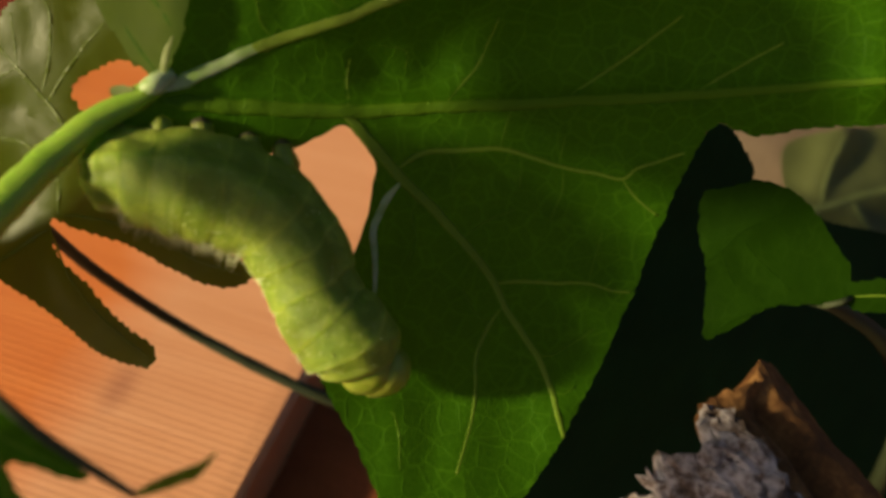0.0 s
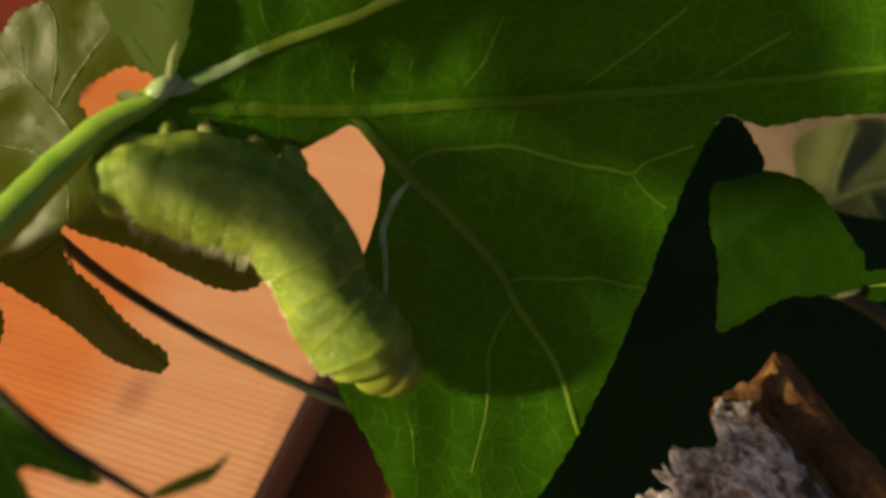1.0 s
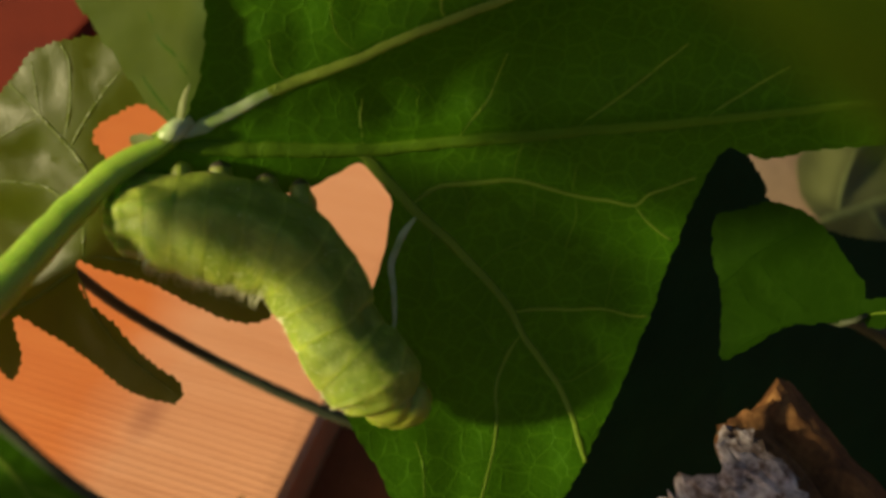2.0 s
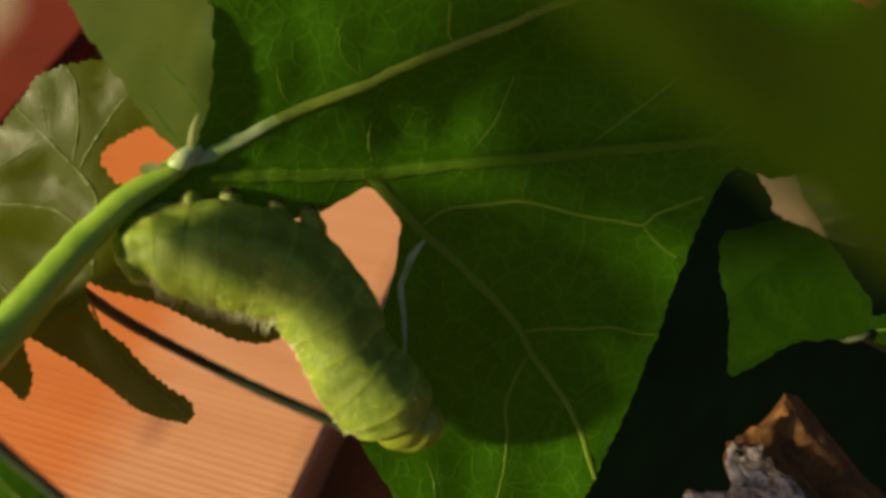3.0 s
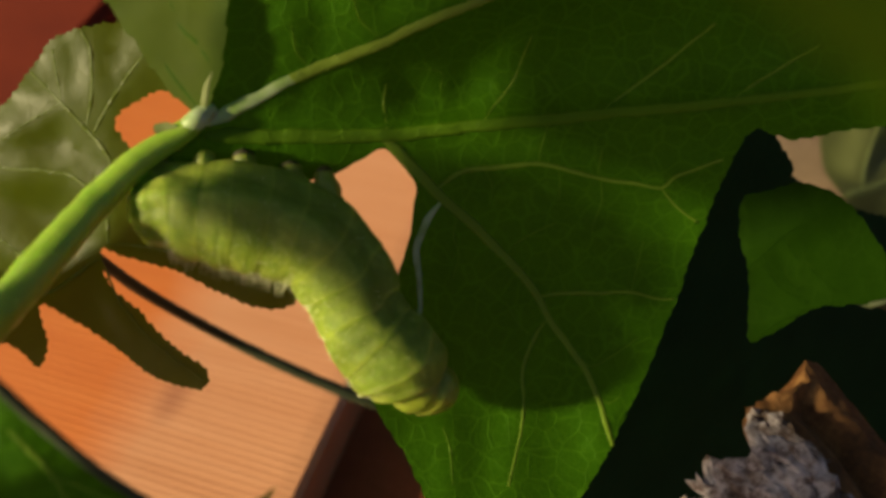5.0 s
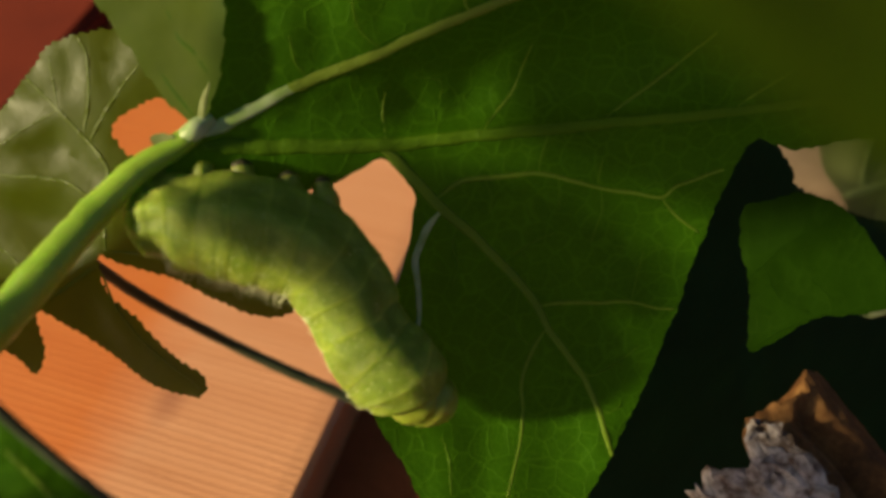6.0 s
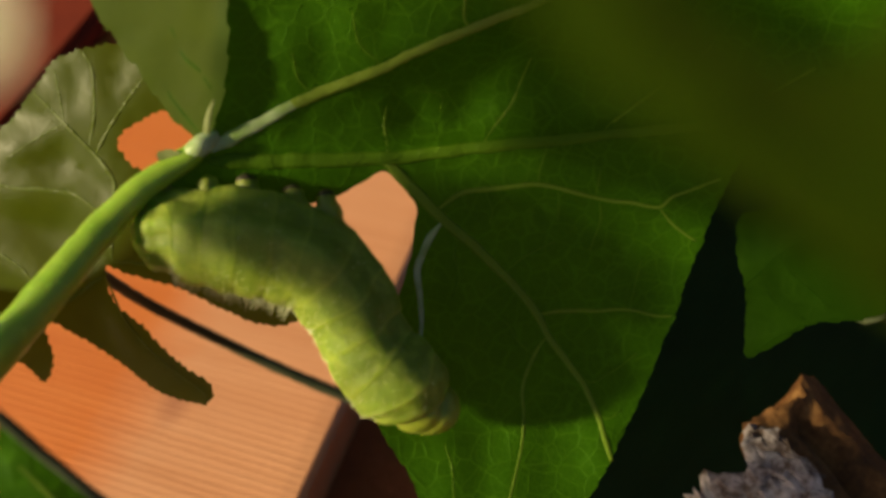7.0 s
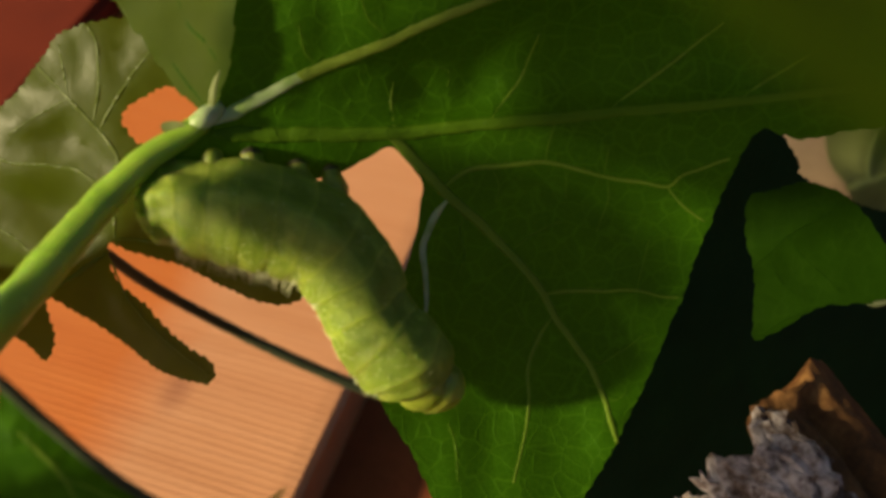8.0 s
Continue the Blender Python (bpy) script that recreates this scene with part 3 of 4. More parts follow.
    # the last of these added sun blockers, for the broken branch
    stalk(vine, "petiole", [(-68.0, -135.0, 60.0), (-66.0, -133.0, 90.0), (-61.5, -125.0, 111.0)], [0.9, 0.8, 0.6], STEM)
    m = frame_of((-60.7, -123.0, 112.7), (0.270, -0.814, -0.514), SUN_DIR)
    leaf(vine, m, [(-4.5, -1), (-5, 4), (-4.5, 9), (0, 13), (6, 14), (12, 11), (15, 4), (12, -3), (5, -4.5), (-1, -4)], LEAF, (0, 0, 0, 0, 0, 0), [([(-1, -3), (4, 3), (9, 9)], 0.4, 0.15)], seed=14, grid=1.8)
    return vine


def leaf_tip_line(m, p):
    return (m @ Vector((p[0] * MM, p[1] * MM, 0))) / MM


def lobed_shoot():
    """A glossy leaf with narrow toothed lobes on a long dark stalk, behind the shoot."""
    shoot = empty("lobed_leaf", pose(0.010, -0.046, 0.0))
    tagged(shoot, "glossy olive-green leaf with narrow toothed lobes on a dark stalk", "leaf")
    m = frame_of((-46.5, -66.4, 75.9), (-0.6476, 0.5530, 0.5242), (-0.1572, -0.7701, 0.6182))
    outline = [(0.6, -1.0), (-2.0, -2.5), (-7.5, -6.3), (-13.4, -8.8), (-18.1, -11.6), (-19.9, -14.1), (-20.1, -16.4), (-18.4, -16.8), (-14.5, -15.1), (-9.8, -12.7), (-4.9, -10.5), (-1.0, -9.7), (2.6, -12.1), (5.4, -13.3), (7.4, -12.7), (9.0, -12.8), (10.2, -13.2), (10.8, -14.6), (10.7, -16.0), (10.3, -17.8), (9.8, -19.4), (9.1, -20.7), (7.3, -21.6), (6.7, -23.6), (10.7, -25.6), (15.7, -24.7), (18.4, -22.5), (20.5, -19.5), (22.0, -16.8), (22.8, -14.4), (22.5, -11.7), (22.2, -8.3), (22.1, -3.9), (22.9, 7.2), (20.2, 16.4), (13.5, 20.0), (4.6, 20.1), (0.0, 18.1), (-4.1, 17.8), (-3.0, 14.6), (1.1, 10.5), (-3.3, 9.1), (-9.1, 7.4), (-15.1, 5.9), (-20.1, 2.2), (-20.2, -0.1), (-18.6, -0.6), (-15.6, 0.2), (-11.2, 0.9), (-6.4, 1.0), (-2.6, 1.2)]
    veins = [([(0.4, -2.2), (-2.5, -5.3), (-7.0, -8.7), (-12.9, -11.5), (-19.1, -15.3)], 0.3, 0.1), ([(-0.0, 0.0), (-7.7, 2.2), (-13.7, 1.9), (-19.7, 0.5)], 0.3, 0.1), ([(0.4, -1.8), (4.3, -5.2), (9.3, -4.6), (12.9, -1.8), (16.2, 1.4), (20.7, 4.0)], 0.5, 0.2),
             ([(4.3, -5.2), (7.3, -9.7), (12.4, -10.2), (16.6, -10.1), (21.9, -9.8)], 0.5, 0.2), ([(12.4, -10.2), (14.9, -14.2), (18.6, -17.6), (20.7, -18.2)], 0.35, 0.15), ([(16.6, -10.1), (19.7, -12.3), (21.8, -13.9)], 0.3, 0.12), ([(11.3, -10.2), (12.6, -15.6), (13.6, -22.0)], 0.4, 0.15),
             ([(16.6, -10.1), (18.0, -5.0), (18.8, -0.9)], 0.3, 0.12), ([(-0.0, 0.0), (1.3, 8.1), (4.1, 18.3)], 0.4, 0.15), ([(1.3, 8.1), (9.5, 8.3), (18.6, 12.6)], 0.4, 0.15)]
    leaf(shoot, m, outline, LEAF_GLOSSY, (0, 0, 0, 0, 0, 0), [(v[0], v[1] * 0.6, v[2], VEIN_OLIVE) for v in veins], VEIN, tooth=0.36, pitch=1.1, seed=11, wave=0.45, name="blade", quilt=(1.4, 3.8))
    stalk(shoot, "stalk", [(-48.3, -65.0, 75.6), (-47.0, -57.0, 57.0), (-40.6, -50.8, 38.0), (-29.8, -52.1, 29.4), (-17.3, -54.0, 22.3), (-6.0, -52.4, 14.1), (10.0, -45.8, -1.8)], [0.75, 0.85, 0.9, 0.95, 1.0, 1.1, 1.2], TWIG, "thin dark leaf stalk")
    return shoot


def low_sprig():
    """A dark stalk with small toothed leaves that crosses before the board."""
    sprig = empty("sprig", pose(-0.080, -0.140, 0.0))
    tagged(sprig, "thin dark stalk with small toothed green leaves beside the shoot", "sprig")
    stalk(sprig, "stalk", [(-80.0, -140.0, -1.0), (-76.0, -126.0, 55.0), (-62.0, -108.0, 98.0), (-51.0, -103.0, 108.0), (-40.7, -104.4, 108.8), (-35.6, -106.8, 104.1), (-33.2, -108.2, 102.0), (-30.8, -109.5, 100.1), (-28.3, -110.6, 98.4), (-25.7, -111.6, 96.9), (-23.1, -112.6, 95.5)], [0.7, 0.65, 0.6, 0.55, 0.52, 0.5, 0.48, 0.46, 0.44, 0.4, 0.3], TWIG)
    m = frame_of((-30.8, -109.7, 99.9), (0.7807, -0.3465, -0.5200), (0.2498, -0.4997, 0.8294))
    leaf(sprig, m, [(-11.4, 1.1), (-6.9, 0.7), (-3.3, 0.2), (0.0, 0.0), (3.3, -0.1), (4.9, -0.1), (5.6, -0.3), (5.0, -0.9), (4.2, -1.3), (3.0, -1.7), (1.7, -2.1), (0.3, -2.6), (0.0, -3.1), (0.9, -3.6), (2.5, -4.3), (3.9, -4.8), (3.8, -8.4), (-3.2, -9.2)], LEAF, (0, 0, 0, 0, 0, 0), [([(-8.0, -1.0), (-3.0, -2.0), (0.6, -4.0), (2.6, -6.4)], 0.2, 0.08), ([(-3.0, -2.0), (0.0, -1.4), (3.6, -0.8)], 0.12, 0.06)], tooth=0.16, pitch=0.9, seed=21, grid=0.5, quilt=(0.3, 1.4))
    # the tip leaf gets a paler material in place of the sun on it
    m = frame_of((-23.2, -112.5, 95.6), (0.9055, 0.4244, -0.0073), (0.1003, -0.6018, 0.7923))
    leaf(sprig, m, [(0.0, 0.2), (1.1, 0.4), (2.5, 0.6), (3.9, 0.7), (5.3, 0.7), (7.0, 1.1), (5.8, 0.1), (4.7, -0.4), (3.3, -0.4), (1.7, -0.4), (0.4, -0.3)], LEAF_YOUNG, (0, 0, 0, 0, 0, 0), [([(0.2, 0.0), (3.0, 0.15), (6.4, 0.7)], 0.12, 0.04)], tooth=0.08, pitch=0.8, seed=22, grid=0.4)
    return sprig


def right_shoot():
    """The leaves behind the broken stake."""
    shoot = empty("leafy_shoot", pose(0.076, -0.064, 0.0))
    tagged(shoot, "leafy shoot with broad green leaves, mostly coloured dark for deep shade", "plant")
    stalk(shoot, "stem", [(76.0, -64.0, -1.0), (74.0, -63.3, 28.9), (66.0, -62.7, 49.3), (55.0, -64.1, 60.9), (46.0, -67.6, 67.9)], [1.6, 1.5, 1.3, 1.0, 0.7], TWIG)
    # this leaf and the small one beside it are dimmed by colour, for shade
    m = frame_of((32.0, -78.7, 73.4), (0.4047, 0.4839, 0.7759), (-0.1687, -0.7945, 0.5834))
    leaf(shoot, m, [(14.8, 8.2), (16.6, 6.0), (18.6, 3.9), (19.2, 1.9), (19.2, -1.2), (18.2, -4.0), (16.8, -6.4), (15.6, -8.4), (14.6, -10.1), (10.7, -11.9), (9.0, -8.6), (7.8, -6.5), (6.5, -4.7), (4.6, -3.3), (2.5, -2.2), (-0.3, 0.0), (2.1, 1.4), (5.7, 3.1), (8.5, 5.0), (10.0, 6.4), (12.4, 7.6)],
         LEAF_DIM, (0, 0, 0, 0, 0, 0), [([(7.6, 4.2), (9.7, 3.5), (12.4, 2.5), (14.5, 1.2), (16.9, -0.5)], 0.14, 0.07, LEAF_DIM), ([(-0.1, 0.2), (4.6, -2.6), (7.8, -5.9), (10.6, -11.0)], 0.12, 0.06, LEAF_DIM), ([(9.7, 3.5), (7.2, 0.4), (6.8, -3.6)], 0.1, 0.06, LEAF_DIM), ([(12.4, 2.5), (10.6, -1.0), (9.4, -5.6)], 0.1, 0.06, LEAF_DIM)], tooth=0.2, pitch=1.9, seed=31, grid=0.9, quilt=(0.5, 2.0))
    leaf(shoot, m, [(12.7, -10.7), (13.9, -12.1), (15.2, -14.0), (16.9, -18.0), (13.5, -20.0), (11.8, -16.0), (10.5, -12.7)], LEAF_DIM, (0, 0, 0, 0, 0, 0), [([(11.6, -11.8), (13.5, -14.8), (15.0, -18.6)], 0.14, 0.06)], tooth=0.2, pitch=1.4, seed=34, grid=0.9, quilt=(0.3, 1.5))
    stalk(shoot, "petiole", [(46.0, -67.6, 67.9), leaf_tip_line(m, (9.5, -9.9)), leaf_tip_line(m, (11.6, -11.8))], [0.5, 0.4, 0.3], TWIG)
    # a dark sheet for the deep shade behind the leaves, painted near-black
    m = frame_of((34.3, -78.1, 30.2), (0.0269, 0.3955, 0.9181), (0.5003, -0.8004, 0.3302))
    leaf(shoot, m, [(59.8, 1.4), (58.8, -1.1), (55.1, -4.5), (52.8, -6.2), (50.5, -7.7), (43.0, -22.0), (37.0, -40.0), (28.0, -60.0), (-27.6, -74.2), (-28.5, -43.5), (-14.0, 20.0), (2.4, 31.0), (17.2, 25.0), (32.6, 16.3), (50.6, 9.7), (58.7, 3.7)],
         LEAF_SHADE, (0, 0, 0, 0, 0, 0), (), tooth=0.25, seed=32, grid=2.0)
    m = frame_of((62.4, -19.4, 16.9), (0.7540, 0.6433, 0.1327), (0.2740, -0.4916, 0.8268))
    leaf(shoot, m, [(16.9, 5.0), (19.6, 10.6), (24.8, 15.0), (34.5, 12.0), (45.7, 6.4), (60.6, -4.1), (66.0, -15.0), (42.7, -29.2), (28.5, -26.9), (23.5, -18.8), (19.5, -9.8), (16.3, -1.5)],
         LEAF_GREY, (0, 0, 0, 0, 0, 0), [([(16.6, 2.8), (23.1, 0.2), (31.5, -2.5), (47.6, -9.4), (64.0, -14.5)], 0.8, 0.4), ([(21.0, 1.2), (27.0, 5.5), (36.0, 9.5)], 0.5, 0.2), ([(28.0, -1.5), (27.5, -9.0), (30.0, -18.0)], 0.5, 0.2)], LEAF_PALE, seed=33, grid=1.5, quilt=(2.6, 4.5), label="pale grey-green leaf underside")
    return shoot


def near_shoot():
    """The leaf close before the lens, out of focus."""
    shoot = empty("overhanging_shoot", pose(0.121, -0.136, 0.0))
    tagged(shoot, "dark green leaf hanging close before everything else", "plant")
    m = frame_of((7.68, -127.40, 167.11), (-0.5060, -0.5139, -0.6921), (0.2500, -0.7435, 0.6027))
    leaf(shoot, m, [(6.3, -4.0), (6.8, -1.0), (7.2, 2.0), (7.7, 5.0), (8.2, 8.0), (8.5, 11.0), (5.0, 13.0), (0.0, 11.0), (-2.0, 7.0), (0.0, 3.4), (2.8, 2.6), (4.0, 1.3), (4.2, -0.4), (3.8, -3.0), (3.0, -6.0), (4.5, -7.5)],
         LEAF_OLIVE, (0, 0, 0, 0, 0, 0), [([(3.5, 11.5), (5.6, 6.0), (5.8, 0.0), (5.0, -6.0)], 0.3, 0.12, LEAF_OLIVE)], seed=41, tooth=0.2, pitch=1.2, grid=0.8, quilt=(0.5, 1.6), label="dark green leaf blade")
    stalk(shoot, "stem", [(121.0, -136.0, -1.0), (118.0, -119.7, 77.8), (85.0, -122.0, 140.0), (50.0, -124.0, 166.0), leaf_tip_line(m, (2.0, 14.0)), leaf_tip_line(m, (3.4, 11.4))], [2.4, 2.2, 2.0, 1.6, 0.7, 0.4], STEM)
    return shoot


def dry_shoot():
    """A pale withered leaf on a bent stalk, close before the lens."""
    shoot = empty("withered_shoot", pose(-0.060, -0.330, 0.0))
    tagged(shoot, "pale dry leaf drooping from a thin bent stalk", "plant")
    m = frame_of((-11.8, -127.5, 162.7), (1.0, 0.0, 0.0), (0.0, -0.6445, 0.7643))
    leaf(shoot, m, [(-4.2, 3.6), (-2.4, 3.8), (-0.7, 3.0), (-0.4, 1.0), (-0.7, -0.2), (-1.6, -0.8), (-3.0, -0.9), (-5.0, -0.2), (-5.8, 1.8)], LEAF_DRY, (0, 0, 0, 0, 0, 0), [([(-4.4, 3.4), (-2.6, 1.8), (-1.0, 0.0)], 0.18, 0.08)], tooth=0.12, pitch=0.8, seed=43, grid=0.5, wave=0.2, label="pale withered leaf blade")
    stalk(shoot, "stem", [(-60.0, -330.0, -1.0), (-58.0, -290.0, 120.0), (-40.0, -190.0, 184.0), leaf_tip_line(m, (-7.0, 6.5)), leaf_tip_line(m, (-4.4, 3.4))], [1.4, 1.2, 0.8, 0.4, 0.3], TWIG)
    return shoot


def broken_branch():
    """A thick broken branch that leans out of the ground: bare split wood on one flank, flaking grey bark on the other."""
    top = Vector((34.8, -85.5, 60.4))
    axis = Vector((0.580, -0.813, -0.248)).normalized()
    to_eye = Vector((-0.150, -0.587, 0.792))
    m = frame_of(top, axis, to_eye - axis * to_eye.dot(axis))
    branch = empty("broken_branch", m)
    tagged(branch, "thick broken branch with flaking grey bark and split orange wood", "branch")
    long, rad = 250.0, 11.3

    def shell(name, a0, a1, grow, rough, material, end, label, seed, na=150, nz=150, deep=0.0, layered=False, smooth=True):
        """Angles run from the side that faces the open towards the bare flank."""
        bm = bmesh.new()
        rows = []
        for k in range(nz + 1):
            row = []
            for s in range(na + 1):
                a = radians(a0 + (a1 - a0) * s / na)
                t = k / nz
                x0 = end(math.degrees(a))
                x0 += 1.1 * noise.noise(Vector((a * 5.0, seed, 0))) + 0.8 * noise.noise(Vector((a * 15.0, seed, 3))) + 0.5 * noise.noise(Vector((a * 40.0, seed, 5)))
                x = x0 + (long - x0) * t ** 2.6
                r = rad + grow
                q = Vector((x * 0.22, math.cos(a) * 5, math.sin(a) * 5 + seed))
                bump = noise.noise(q * 0.8) + 0.7 * noise.noise(q * 2.1)
                step = bump * 2.5
                step = (math.floor(step) + min(1.0, (step - math.floor(step)) * 9.0)) / 2.5
                r += rough * ((step if layered else bump) + 0.25 * noise.noise(q * 5.0))
                if layered:
                    crack = noise.noise(Vector((x * 0.13, math.cos(a) * 4.2 + 7, math.sin(a) * 4.2)))
                    r -= 1.3 * math.exp(-(crack / 0.07) ** 2)
                r -= deep * math.exp(-((math.degrees(a) - 39 - 2.0 * math.sin(x * 0.3)) / 11.0) ** 2) * min(1, max(0, (x + 2.5) / 3))
                row.append(bm.verts.new(Vector((x, math.sin(a) * r, math.cos(a) * r)) * MM))
            rows.append(row)
        for a, b in zip(rows, rows[1:]):
            for s in range(na):
                bm.faces.new((a[s], b[s], b[s + 1], a[s + 1]))
        if a1 - a0 >= 360:
            core = []
            for ring in (0.7, 0.4, 0.12):
                row = []
                for s in range(na + 1):
                    c = rows[0][s].co
                    q = Vector((c.y, c.z, 0)) / MM
                    row.append(bm.verts.new((c.x + (1 - ring) * 2.0 * MM + 1.6 * MM * noise.noise(q * ring * 0.9), c.y * ring, c.z * ring)))
                core.append(row)
            for a, b in zip([rows[0]] + core, core):
                for s in range(na):
                    bm.faces.new((a[s], a[s + 1], b[s + 1], b[s]))
            bmesh.ops.remove_doubles(bm, verts=bm.verts[:], dist=1e-6)
        bmesh.ops.recalc_face_normals(bm, faces=bm.faces[:])
        return part(name, bm, material, branch, label, smooth)

    def broken(steps):
        """The broken end: how far it reaches along the branch at each angle."""
        def end(a):
            for (a0, x0), (a1, x1) in zip(steps, steps[1:]):
                if a <= a1:
                    return x0 + (x1 - x0) * max(0.0, (a - a0) / (a1 - a0))
            return steps[-1][1]
        return end

    shell("wood", -180, 180, 0.0, 0.45, DEADWOOD, broken([(-180, 4), (-90, 4), (-12, 1.5), (-2, -3.4), (17, -4.2), (24, -4.0), (27, -2.6), (34, -3.0), (48, -2.6), (56, -4.0), (70, -4.3), (85, -3.2), (120, 0), (180, 4)]), "split orange-brown wood", 2, deep=3.0)
    bark = shell("bark", -150, 15, 0.9, 0.9, BARK, broken([(-150, 3), (-75, -0.4), (-42, 0.9), (-36, 0.4), (-31, -1.8), (-22, -1.5), (-10, 0.2), (-5, 0.6), (-2, -2.6), (8, -3.4), (13, -2.2), (20, -1.0)]), "flaking grey bark", 9, na=60, nz=80, layered=True, smooth=False)
    sol = bark.modifiers.new("thick", "SOLIDIFY")
    sol.thickness, sol.offset = 0.0011, -1
    rnd = random.Random(4)
    for i in range(34):
        a = radians(rnd.uniform(-78, 12))
        x = rnd.uniform(-1.4, 4) if i < 20 else rnd.uniform(2, 14)
        x += 2.2 if math.degrees(a) < -4 else 0.0
        bm = bmesh.new()
        bmesh.ops.create_grid(bm, x_segments=4, y_segments=3, size=0.5)
        w, h = rnd.uniform(2.4, 7.5), rnd.uniform(1.2, 2.8)
        for v in bm.verts:
            p = Vector((v.co.x * w, v.co.y * h, 0))
            p += Vector((noise.noise(p + Vector((i, 0, 0))), noise.noise(p + Vector((0, i, 0))), 0)) * 0.9
            v.co = Vector((p.x, p.y, 0.55 * noise.noise(p * 0.6 + Vector((0, 0, i * 3))) - 0.04 * p.y * p.y)) * MM
        out = bmesh.ops.extrude_face_region(bm, geom=bm.faces[:])
        for v in out["geom"]:
            if isinstance(v, bmesh.types.BMVert):
                v.co.z += 0.22 * MM
        bmesh.ops.recalc_face_normals(bm, faces=bm.faces[:])
        ob = part("bark_flake", bm, BARK, branch, smooth=False)
        r = rad + 1.2 + rnd.uniform(0, 0.5)
        ob.matrix_basis = Matrix.Translation(Vector((x, math.sin(a) * r, math.cos(a) * r)) * MM) @ Euler((-a, 0, 0)).to_matrix().to_4x4() @ Euler((radians(rnd.uniform(-24, 24)), radians(rnd.uniform(-24, 24)), radians(rnd.gauss(0, 16)))).to_matrix().to_4x4()
    return branch


# ---------- the caterpillar ----------
SPINE = [(-35.6, -76.1, 95.7), (-34.7, -76.1, 95.7), (-33.6, -76.1, 95.6), (-31.2, -75.8, 95.4), (-28.5, -76.2, 94.9), (-25.4, -76.3, 94.5), (-22.3, -76.6, 93.8), (-19.4, -77.2, 92.8), (-16.6, -78.2, 91.7), (-14.9, -79.6, 90.3), (-13.4, -81.2, 88.8), (-12.3, -83.3, 86.8), (-11.0, -85.2, 85.0), (-9.4, -86.6, 83.7), (-8.0, -87.9, 82.3), (-7.3, -89.1, 81.0), (-7.0, -89.7, 80.2)]
GIRTH = [2.0, 3.1, 4.0, 4.9, 5.5, 6.0, 6.1, 5.8, 5.65, 5.45, 5.4, 5.0, 5.0, 5.4, 5.3, 4.2, 2.4]


def caterpillar():
    """A plump green caterpillar that clings under the shoot: a keel along each flank parts the back from the flat belly."""
    body = empty("caterpillar", pose(-0.020, -0.073, 0.096))
    tagged(body, "plump bright green caterpillar with folded segments, clinging under a leaf", "caterpillar")
    line, idx = catmull(SPINE, 0.2)
    n = len(line)
    segs = 11.0
    bm = bmesh.new()
    sides = 96
    rings, phases = [], []
    flank = Vector((0.0, -0.643, 0.766))
    frames = []

    def nz(*v):
        return noise.noise(Vector(v))

    for i, p in enumerate(line):
        d = (line[min(i + 2, n - 1)] - line[max(i - 2, 0)]).normalized()
        front = (flank - d * flank.dot(d)).normalized()
        belly = front.cross(d)
        a = min(int(idx[i]), len(GIRTH) - 2)
        f = idx[i] - a
        f = f * f * (3 - 2 * f)
        r = GIRTH[a] + (GIRTH[a + 1] - GIRTH[a]) * f
        u = i / (n - 1)
        s = u * segs
        near_head = max(0.0, (u - 0.5) / 0.5)
        tail = max(0.0, 1 - u / 0.16)
        frames.append((p, d, front, belly, r))
        ring, phase = [], []
        for j in range(sides):
            a2 = math.tau * j / sides
            c, sn = math.cos(a2), math.sin(a2)
            deg = (math.degrees(a2) + 180) % 360 - 180

            def bulge(at, wide):
                return math.exp(-(((deg - at + 180) % 360 - 180) / wide) ** 2)

            # the folds bow towards the head, wander, and each segment laps over the next
            full = s - 0.30 * c * (0.6 + 0.6 * near_head) + 0.16 * sn + 0.13 * nz(c * 1.3, sn * 1.3, s * 0.5)
            k = math.floor(full)
            ph = full - k
            lap = ph ** 1.3 if ph < 0.86 else 0.5 - 0.5 * math.cos(math.pi * (1 - ph) / 0.14)
            depth = (0.020 + 0.050 * near_head) * (0.75 + 0.6 * nz(c * 1.5, sn * 1.5, k * 3.1))
            lump = 1 + depth * (lap - 0.6)
            swell = max(0.0, math.sin(math.pi * min(1.0, ph * 1.05)))
            side_keel = 1 - 0.8 * near_head
            # keels, the flattened belly over them, a furrow under them, and a scalloped back
            lump += (0.02 + 0.045 * swell) * (bulge(14, 13) + bulge(166, 13)) * side_keel
            lump -= 0.26 * (bulge(52, 27) + bulge(128, 27)) * side_keel * (1 - 0.6 * tail)
            lump -= 0.022 * bulge(-14, 10) * (0.6 + nz(s * 0.9, 3, 8)) * (1 - near_head)
            lump += 0.045 * (swell - 0.5) * bulge(-90, 34)
            # wrinkles, dimples, and the ribbed last segment
            lump -= 0.016 * max(0.0, nz(c * 1.2, sn * 1.2, s * 4.2)) * (1 + near_head)
            lump += 0.030 * nz(c * 1.7, sn * 1.7, s * 0.9 + 4) + 0.016 * nz(c * 4, sn * 4, s * 2.2) + 0.006 * nz(c * 10, sn * 10, s * 5)
            lump += 0.05 * tail * math.sin(math.radians(deg) * 11 + 2 * nz(c, sn, 3)) * (1 if c > -0.2 else 0)
            ring.append(bm.verts.new((p + front * c * r * lump * 0.92 + belly * sn * r * lump) * MM))
            phase.append(full)
        rings.append(ring)
        phases.append(phase)
    uv = bm.loops.layers.uv.new("skin")
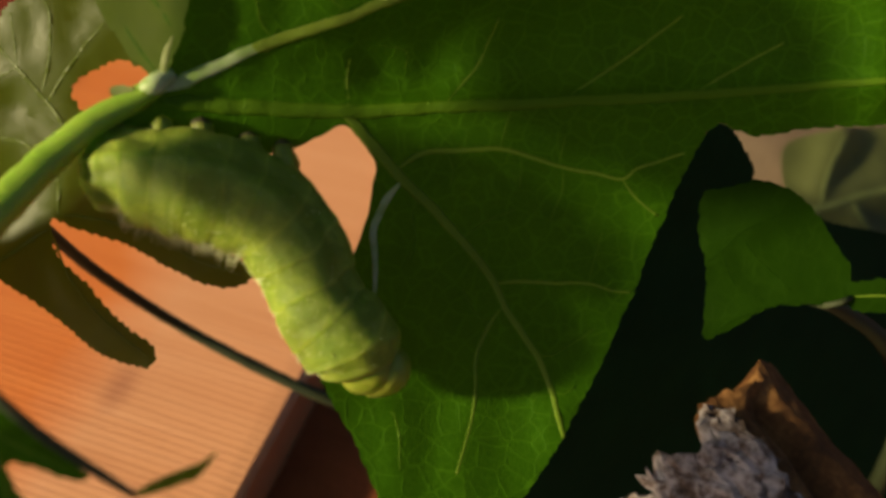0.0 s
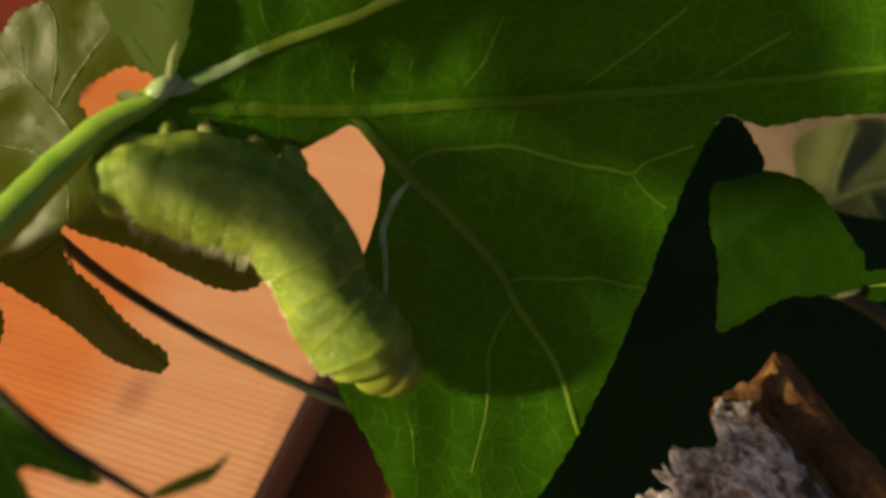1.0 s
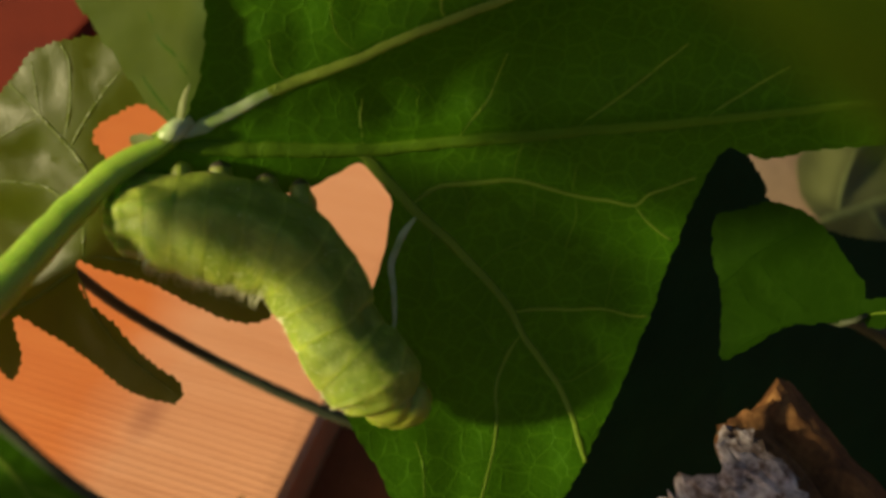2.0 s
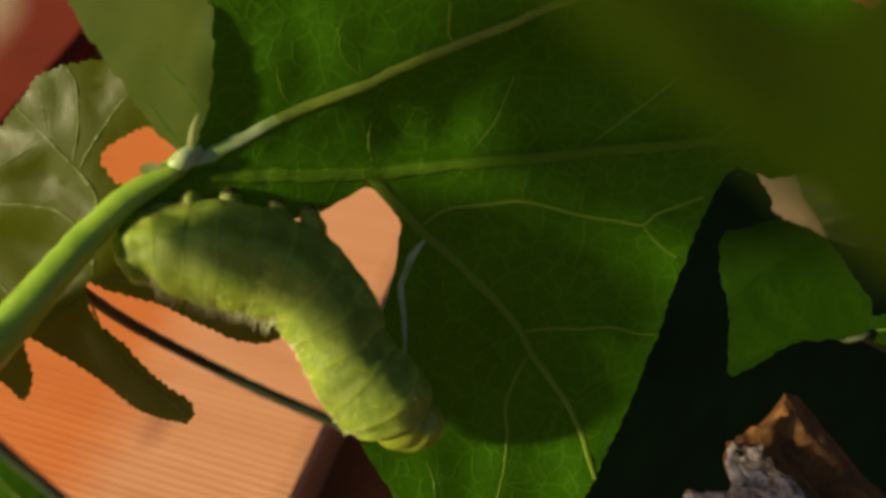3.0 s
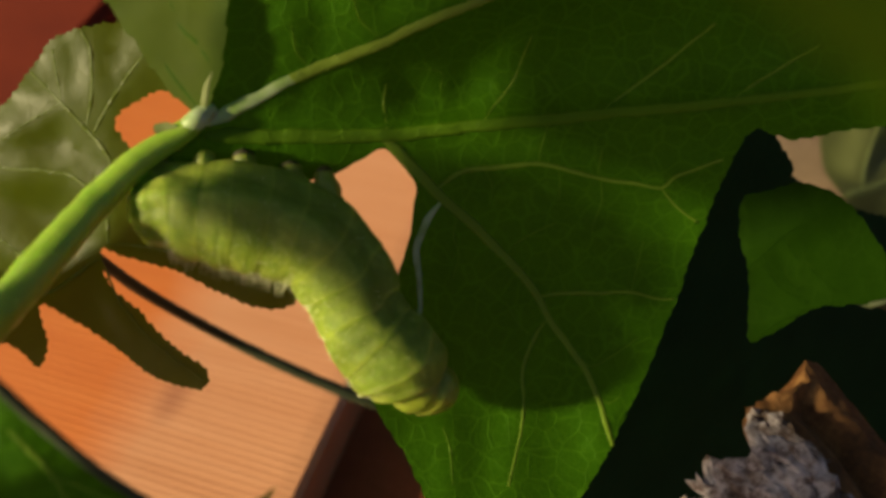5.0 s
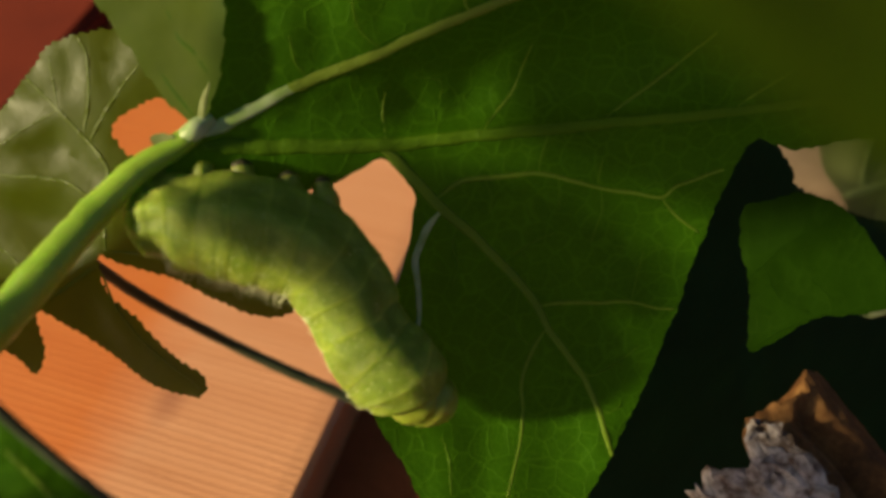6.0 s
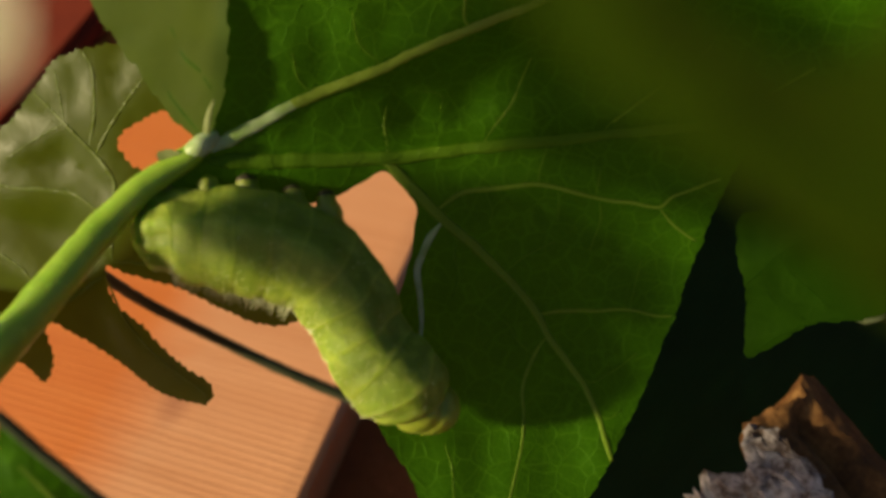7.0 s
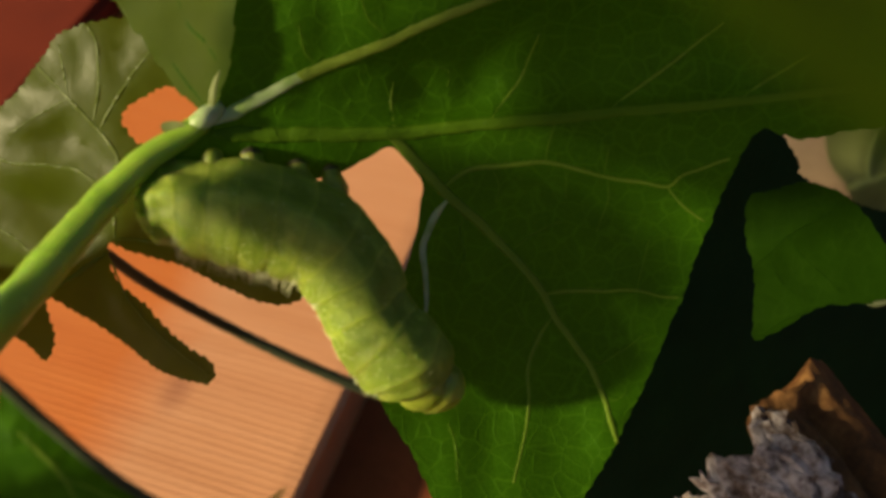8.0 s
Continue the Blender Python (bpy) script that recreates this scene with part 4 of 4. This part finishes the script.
    for i, (a, b) in enumerate(zip(rings, rings[1:])):
        for j in range(sides):
            f = bm.faces.new((a[j], b[j], b[(j + 1) % sides], a[(j + 1) % sides]))
            for loop, (x, y) in zip(f.loops, ((i, j), (i + 1, j), (i + 1, j + 1), (i, j + 1))):
                loop[uv].uv = (phases[x][y % sides] + 4, y / sides)
    bm.faces.new(list(reversed(rings[0])))
    bm.faces.new(rings[-1])
    bmesh.ops.recalc_face_normals(bm, faces=bm.faces[:])

    def own(ob):
        ob.matrix_parent_inverse = body.matrix_basis.inverted()
        return ob

    own(part("body", bm, SKIN_BODY, body))
    # head capsule with two cheeks, tucked under the first fold
    bm = bmesh.new()
    bmesh.ops.create_uvsphere(bm, u_segments=48, v_segments=32, radius=1)
    for v in bm.verts:
        q = v.co.copy()
        groove = 0.10 * math.exp(-(q.x / 0.10) ** 2) + 0.05 * math.exp(-((q.z + 0.35) / 0.12) ** 2)
        boxy = 1 / max(0.82, (abs(q.x) ** 3 + abs(q.y) ** 3 + abs(q.z) ** 3) ** (1 / 3))
        v.co = Vector((q.x * 3.6 * (1 + 0.05 * q.z), q.y * 2.8, q.z * 3.4)) * (1 - groove + 0.02 * noise.noise(q * 4)) * (0.5 + 0.5 * boxy) * MM
    own(part("head", bm, SKIN, body, "rounded green head")).matrix_basis = Matrix.Translation(Vector((-5.9, -88.9, 80.0)) * MM) @ Euler((0.3, 0.6, 0.2)).to_matrix().to_4x4()
    # claspers
    for tip, root, r, dark in [((-28.2, -71.7, 98.2), (-27.8, -75.0, 95.6), 1.5, False), ((-24.3, -70.9, 97.4), (-23.7, -75.0, 94.6), 1.6, True), ((-19.6, -71.0, 95.6), (-19.1, -75.3, 93.6), 1.7, True), ((-16.1, -71.0, 94.7), (-15.4, -75.4, 92.0), 1.6, True), ((-32.6, -72.4, 98.4), (-32.0, -75.4, 95.6), 1.5, False)]:
        tip, root = Vector(tip), Vector(root)
        bm = bmesh.new()
        pts = [root + (tip - root) * k / 12 for k in range(13)]
        tube(bm, [p * MM for p in pts], [r * (1.45 - 0.75 * k / 12 + 0.06 * math.cos(k * 1.5)) * MM for k in range(13)], 20, wob=0.22)
        leg = own(part("proleg", bm, SKIN, body))
        bm = bmesh.new()
        d = (tip - root).normalized()
        tube(bm, [(tip + d * k * 0.28) * MM for k in range(-1, 4)], [r * f * MM for f in (0.6, 0.68, 0.62, 0.45, 0.15)], 14, wob=0.3)
        part("claw", bm, CLAW if dark else SKIN, leg, "dark gripping claw" if dark else "yellow-green gripping pad")
    # short pale hairs along the back and flank
    rnd = random.Random(8)
    bm = bmesh.new()
    for q in range(900):
        i = rnd.randrange(int(n * 0.05), int(n * 0.97))
        p, d, front, belly, r = frames[i]
        edge = q % 2 == 0
        a2 = rnd.gauss(-1.5, 0.2) if edge else rnd.gauss(-0.7, 0.6)
        out = front * math.cos(a2) + belly * math.sin(a2)
        base = p + out * r * 0.95
        h = rnd.uniform(0.9, 2.0) * (1.0 if 0.08 < i / n < 0.5 else 0.35) if edge else rnd.uniform(0.3, 0.6)
        lean = (out + d * rnd.uniform(-0.1, 0.45) + front * rnd.uniform(-0.2, 0.2)).normalized()
        w = rnd.uniform(0.045, 0.075) if edge else rnd.uniform(0.025, 0.04)
        s1 = lean.orthogonal().normalized()
        s2 = lean.cross(s1)
        foot = [bm.verts.new((base + (s1 * math.cos(t) + s2 * math.sin(t)) * w) * MM) for t in (0, 2.1, 4.2)]
        top = bm.verts.new((base + lean * h) * MM)
        for q in range(3):
            bm.faces.new((foot[q], foot[(q + 1) % 3], top))
    own(tagged(part("hairs", bm, HAIR, body, "short pale hairs"), kind="stuff"))
    # pale warts
    bm = bmesh.new()
    for _ in range(80):
        i = rnd.randrange(int(n * 0.1), int(n * 0.96))
        p, d, front, belly, r = frames[i]
        a2 = rnd.gauss(-0.4, 0.6)
        out = front * math.cos(a2) + belly * math.sin(a2)
        m = Matrix.Translation((p + Vector((out - front * 0.06 * out.dot(front))) * r * 0.985) * MM) @ Matrix.Diagonal((1, 1, 1, 1))
        bmesh.ops.create_icosphere(bm, subdivisions=1, radius=rnd.uniform(0.06, 0.12) * MM, matrix=m)
    own(tagged(part("warts", bm, WART, body, "tiny pale warts"), kind="stuff"))
    return body


def paver():
    """A flat red clay paver that lies on the far part of the board."""
    bm = bmesh.new()
    bmesh.ops.create_cube(bm, size=1)
    bmesh.ops.scale(bm, vec=(0.22, 0.120, 0.008), verts=bm.verts[:])
    bmesh.ops.bevel(bm, geom=bm.edges[:], offset=0.002, segments=3, affect="EDGES")
    bmesh.ops.subdivide_edges(bm, edges=[e for e in bm.edges if e.calc_length() > 0.01], cuts=12, use_grid_fill=True)
    for v in bm.verts:
        q = v.co * 120
        v.co += v.co.normalized() * 0.0002 * (noise.noise(q) + 0.5 * noise.noise(q * 3))
    ob = part("paver", bm, BRICK, smooth=False)
    a = radians(-19)
    x, y = -0.205, 0.090
    ob.matrix_world = pose(-0.0232 + x * math.cos(a) - y * math.sin(a), -0.0454 + x * math.sin(a) + y * math.cos(a), 0.0162, 0, 0, -19)
    return tagged(ob, "worn red clay paver lying on the grooved board", "paver")


def slab():
    """A flat pinkish stone added on the ground behind the leaves, in place of a lit patch of ground."""
    bm = bmesh.new()
    bmesh.ops.create_icosphere(bm, subdivisions=5, radius=1)
    for v in bm.verts:
        q = v.co.copy()
        flat = 1 - max(0, q.z - 0.55) * 0.6
        v.co = Vector((q.x * 0.028, q.y * 0.034, q.z * 0.013 * flat)) * (1 + 0.12 * noise.noise(q * 1.5) + 0.03 * noise.noise(q * 6))
    ob = part("lit_patch_stone", bm, PINKSTONE)
    ob.matrix_world = pose(0.080, 0.024, 0.0105, 0, 0, -12)
    return tagged(ob, "flat pinkish grey stone added in place of a lit patch of clay ground", "stone")


ground()
board()
paver()
slab()
eaten_vine()
lobed_shoot()
low_sprig()
right_shoot()
broken_branch()
near_shoot()
dry_shoot()
caterpillar()


def motions():
    """Nothing but the camera moves in this place."""


motions()
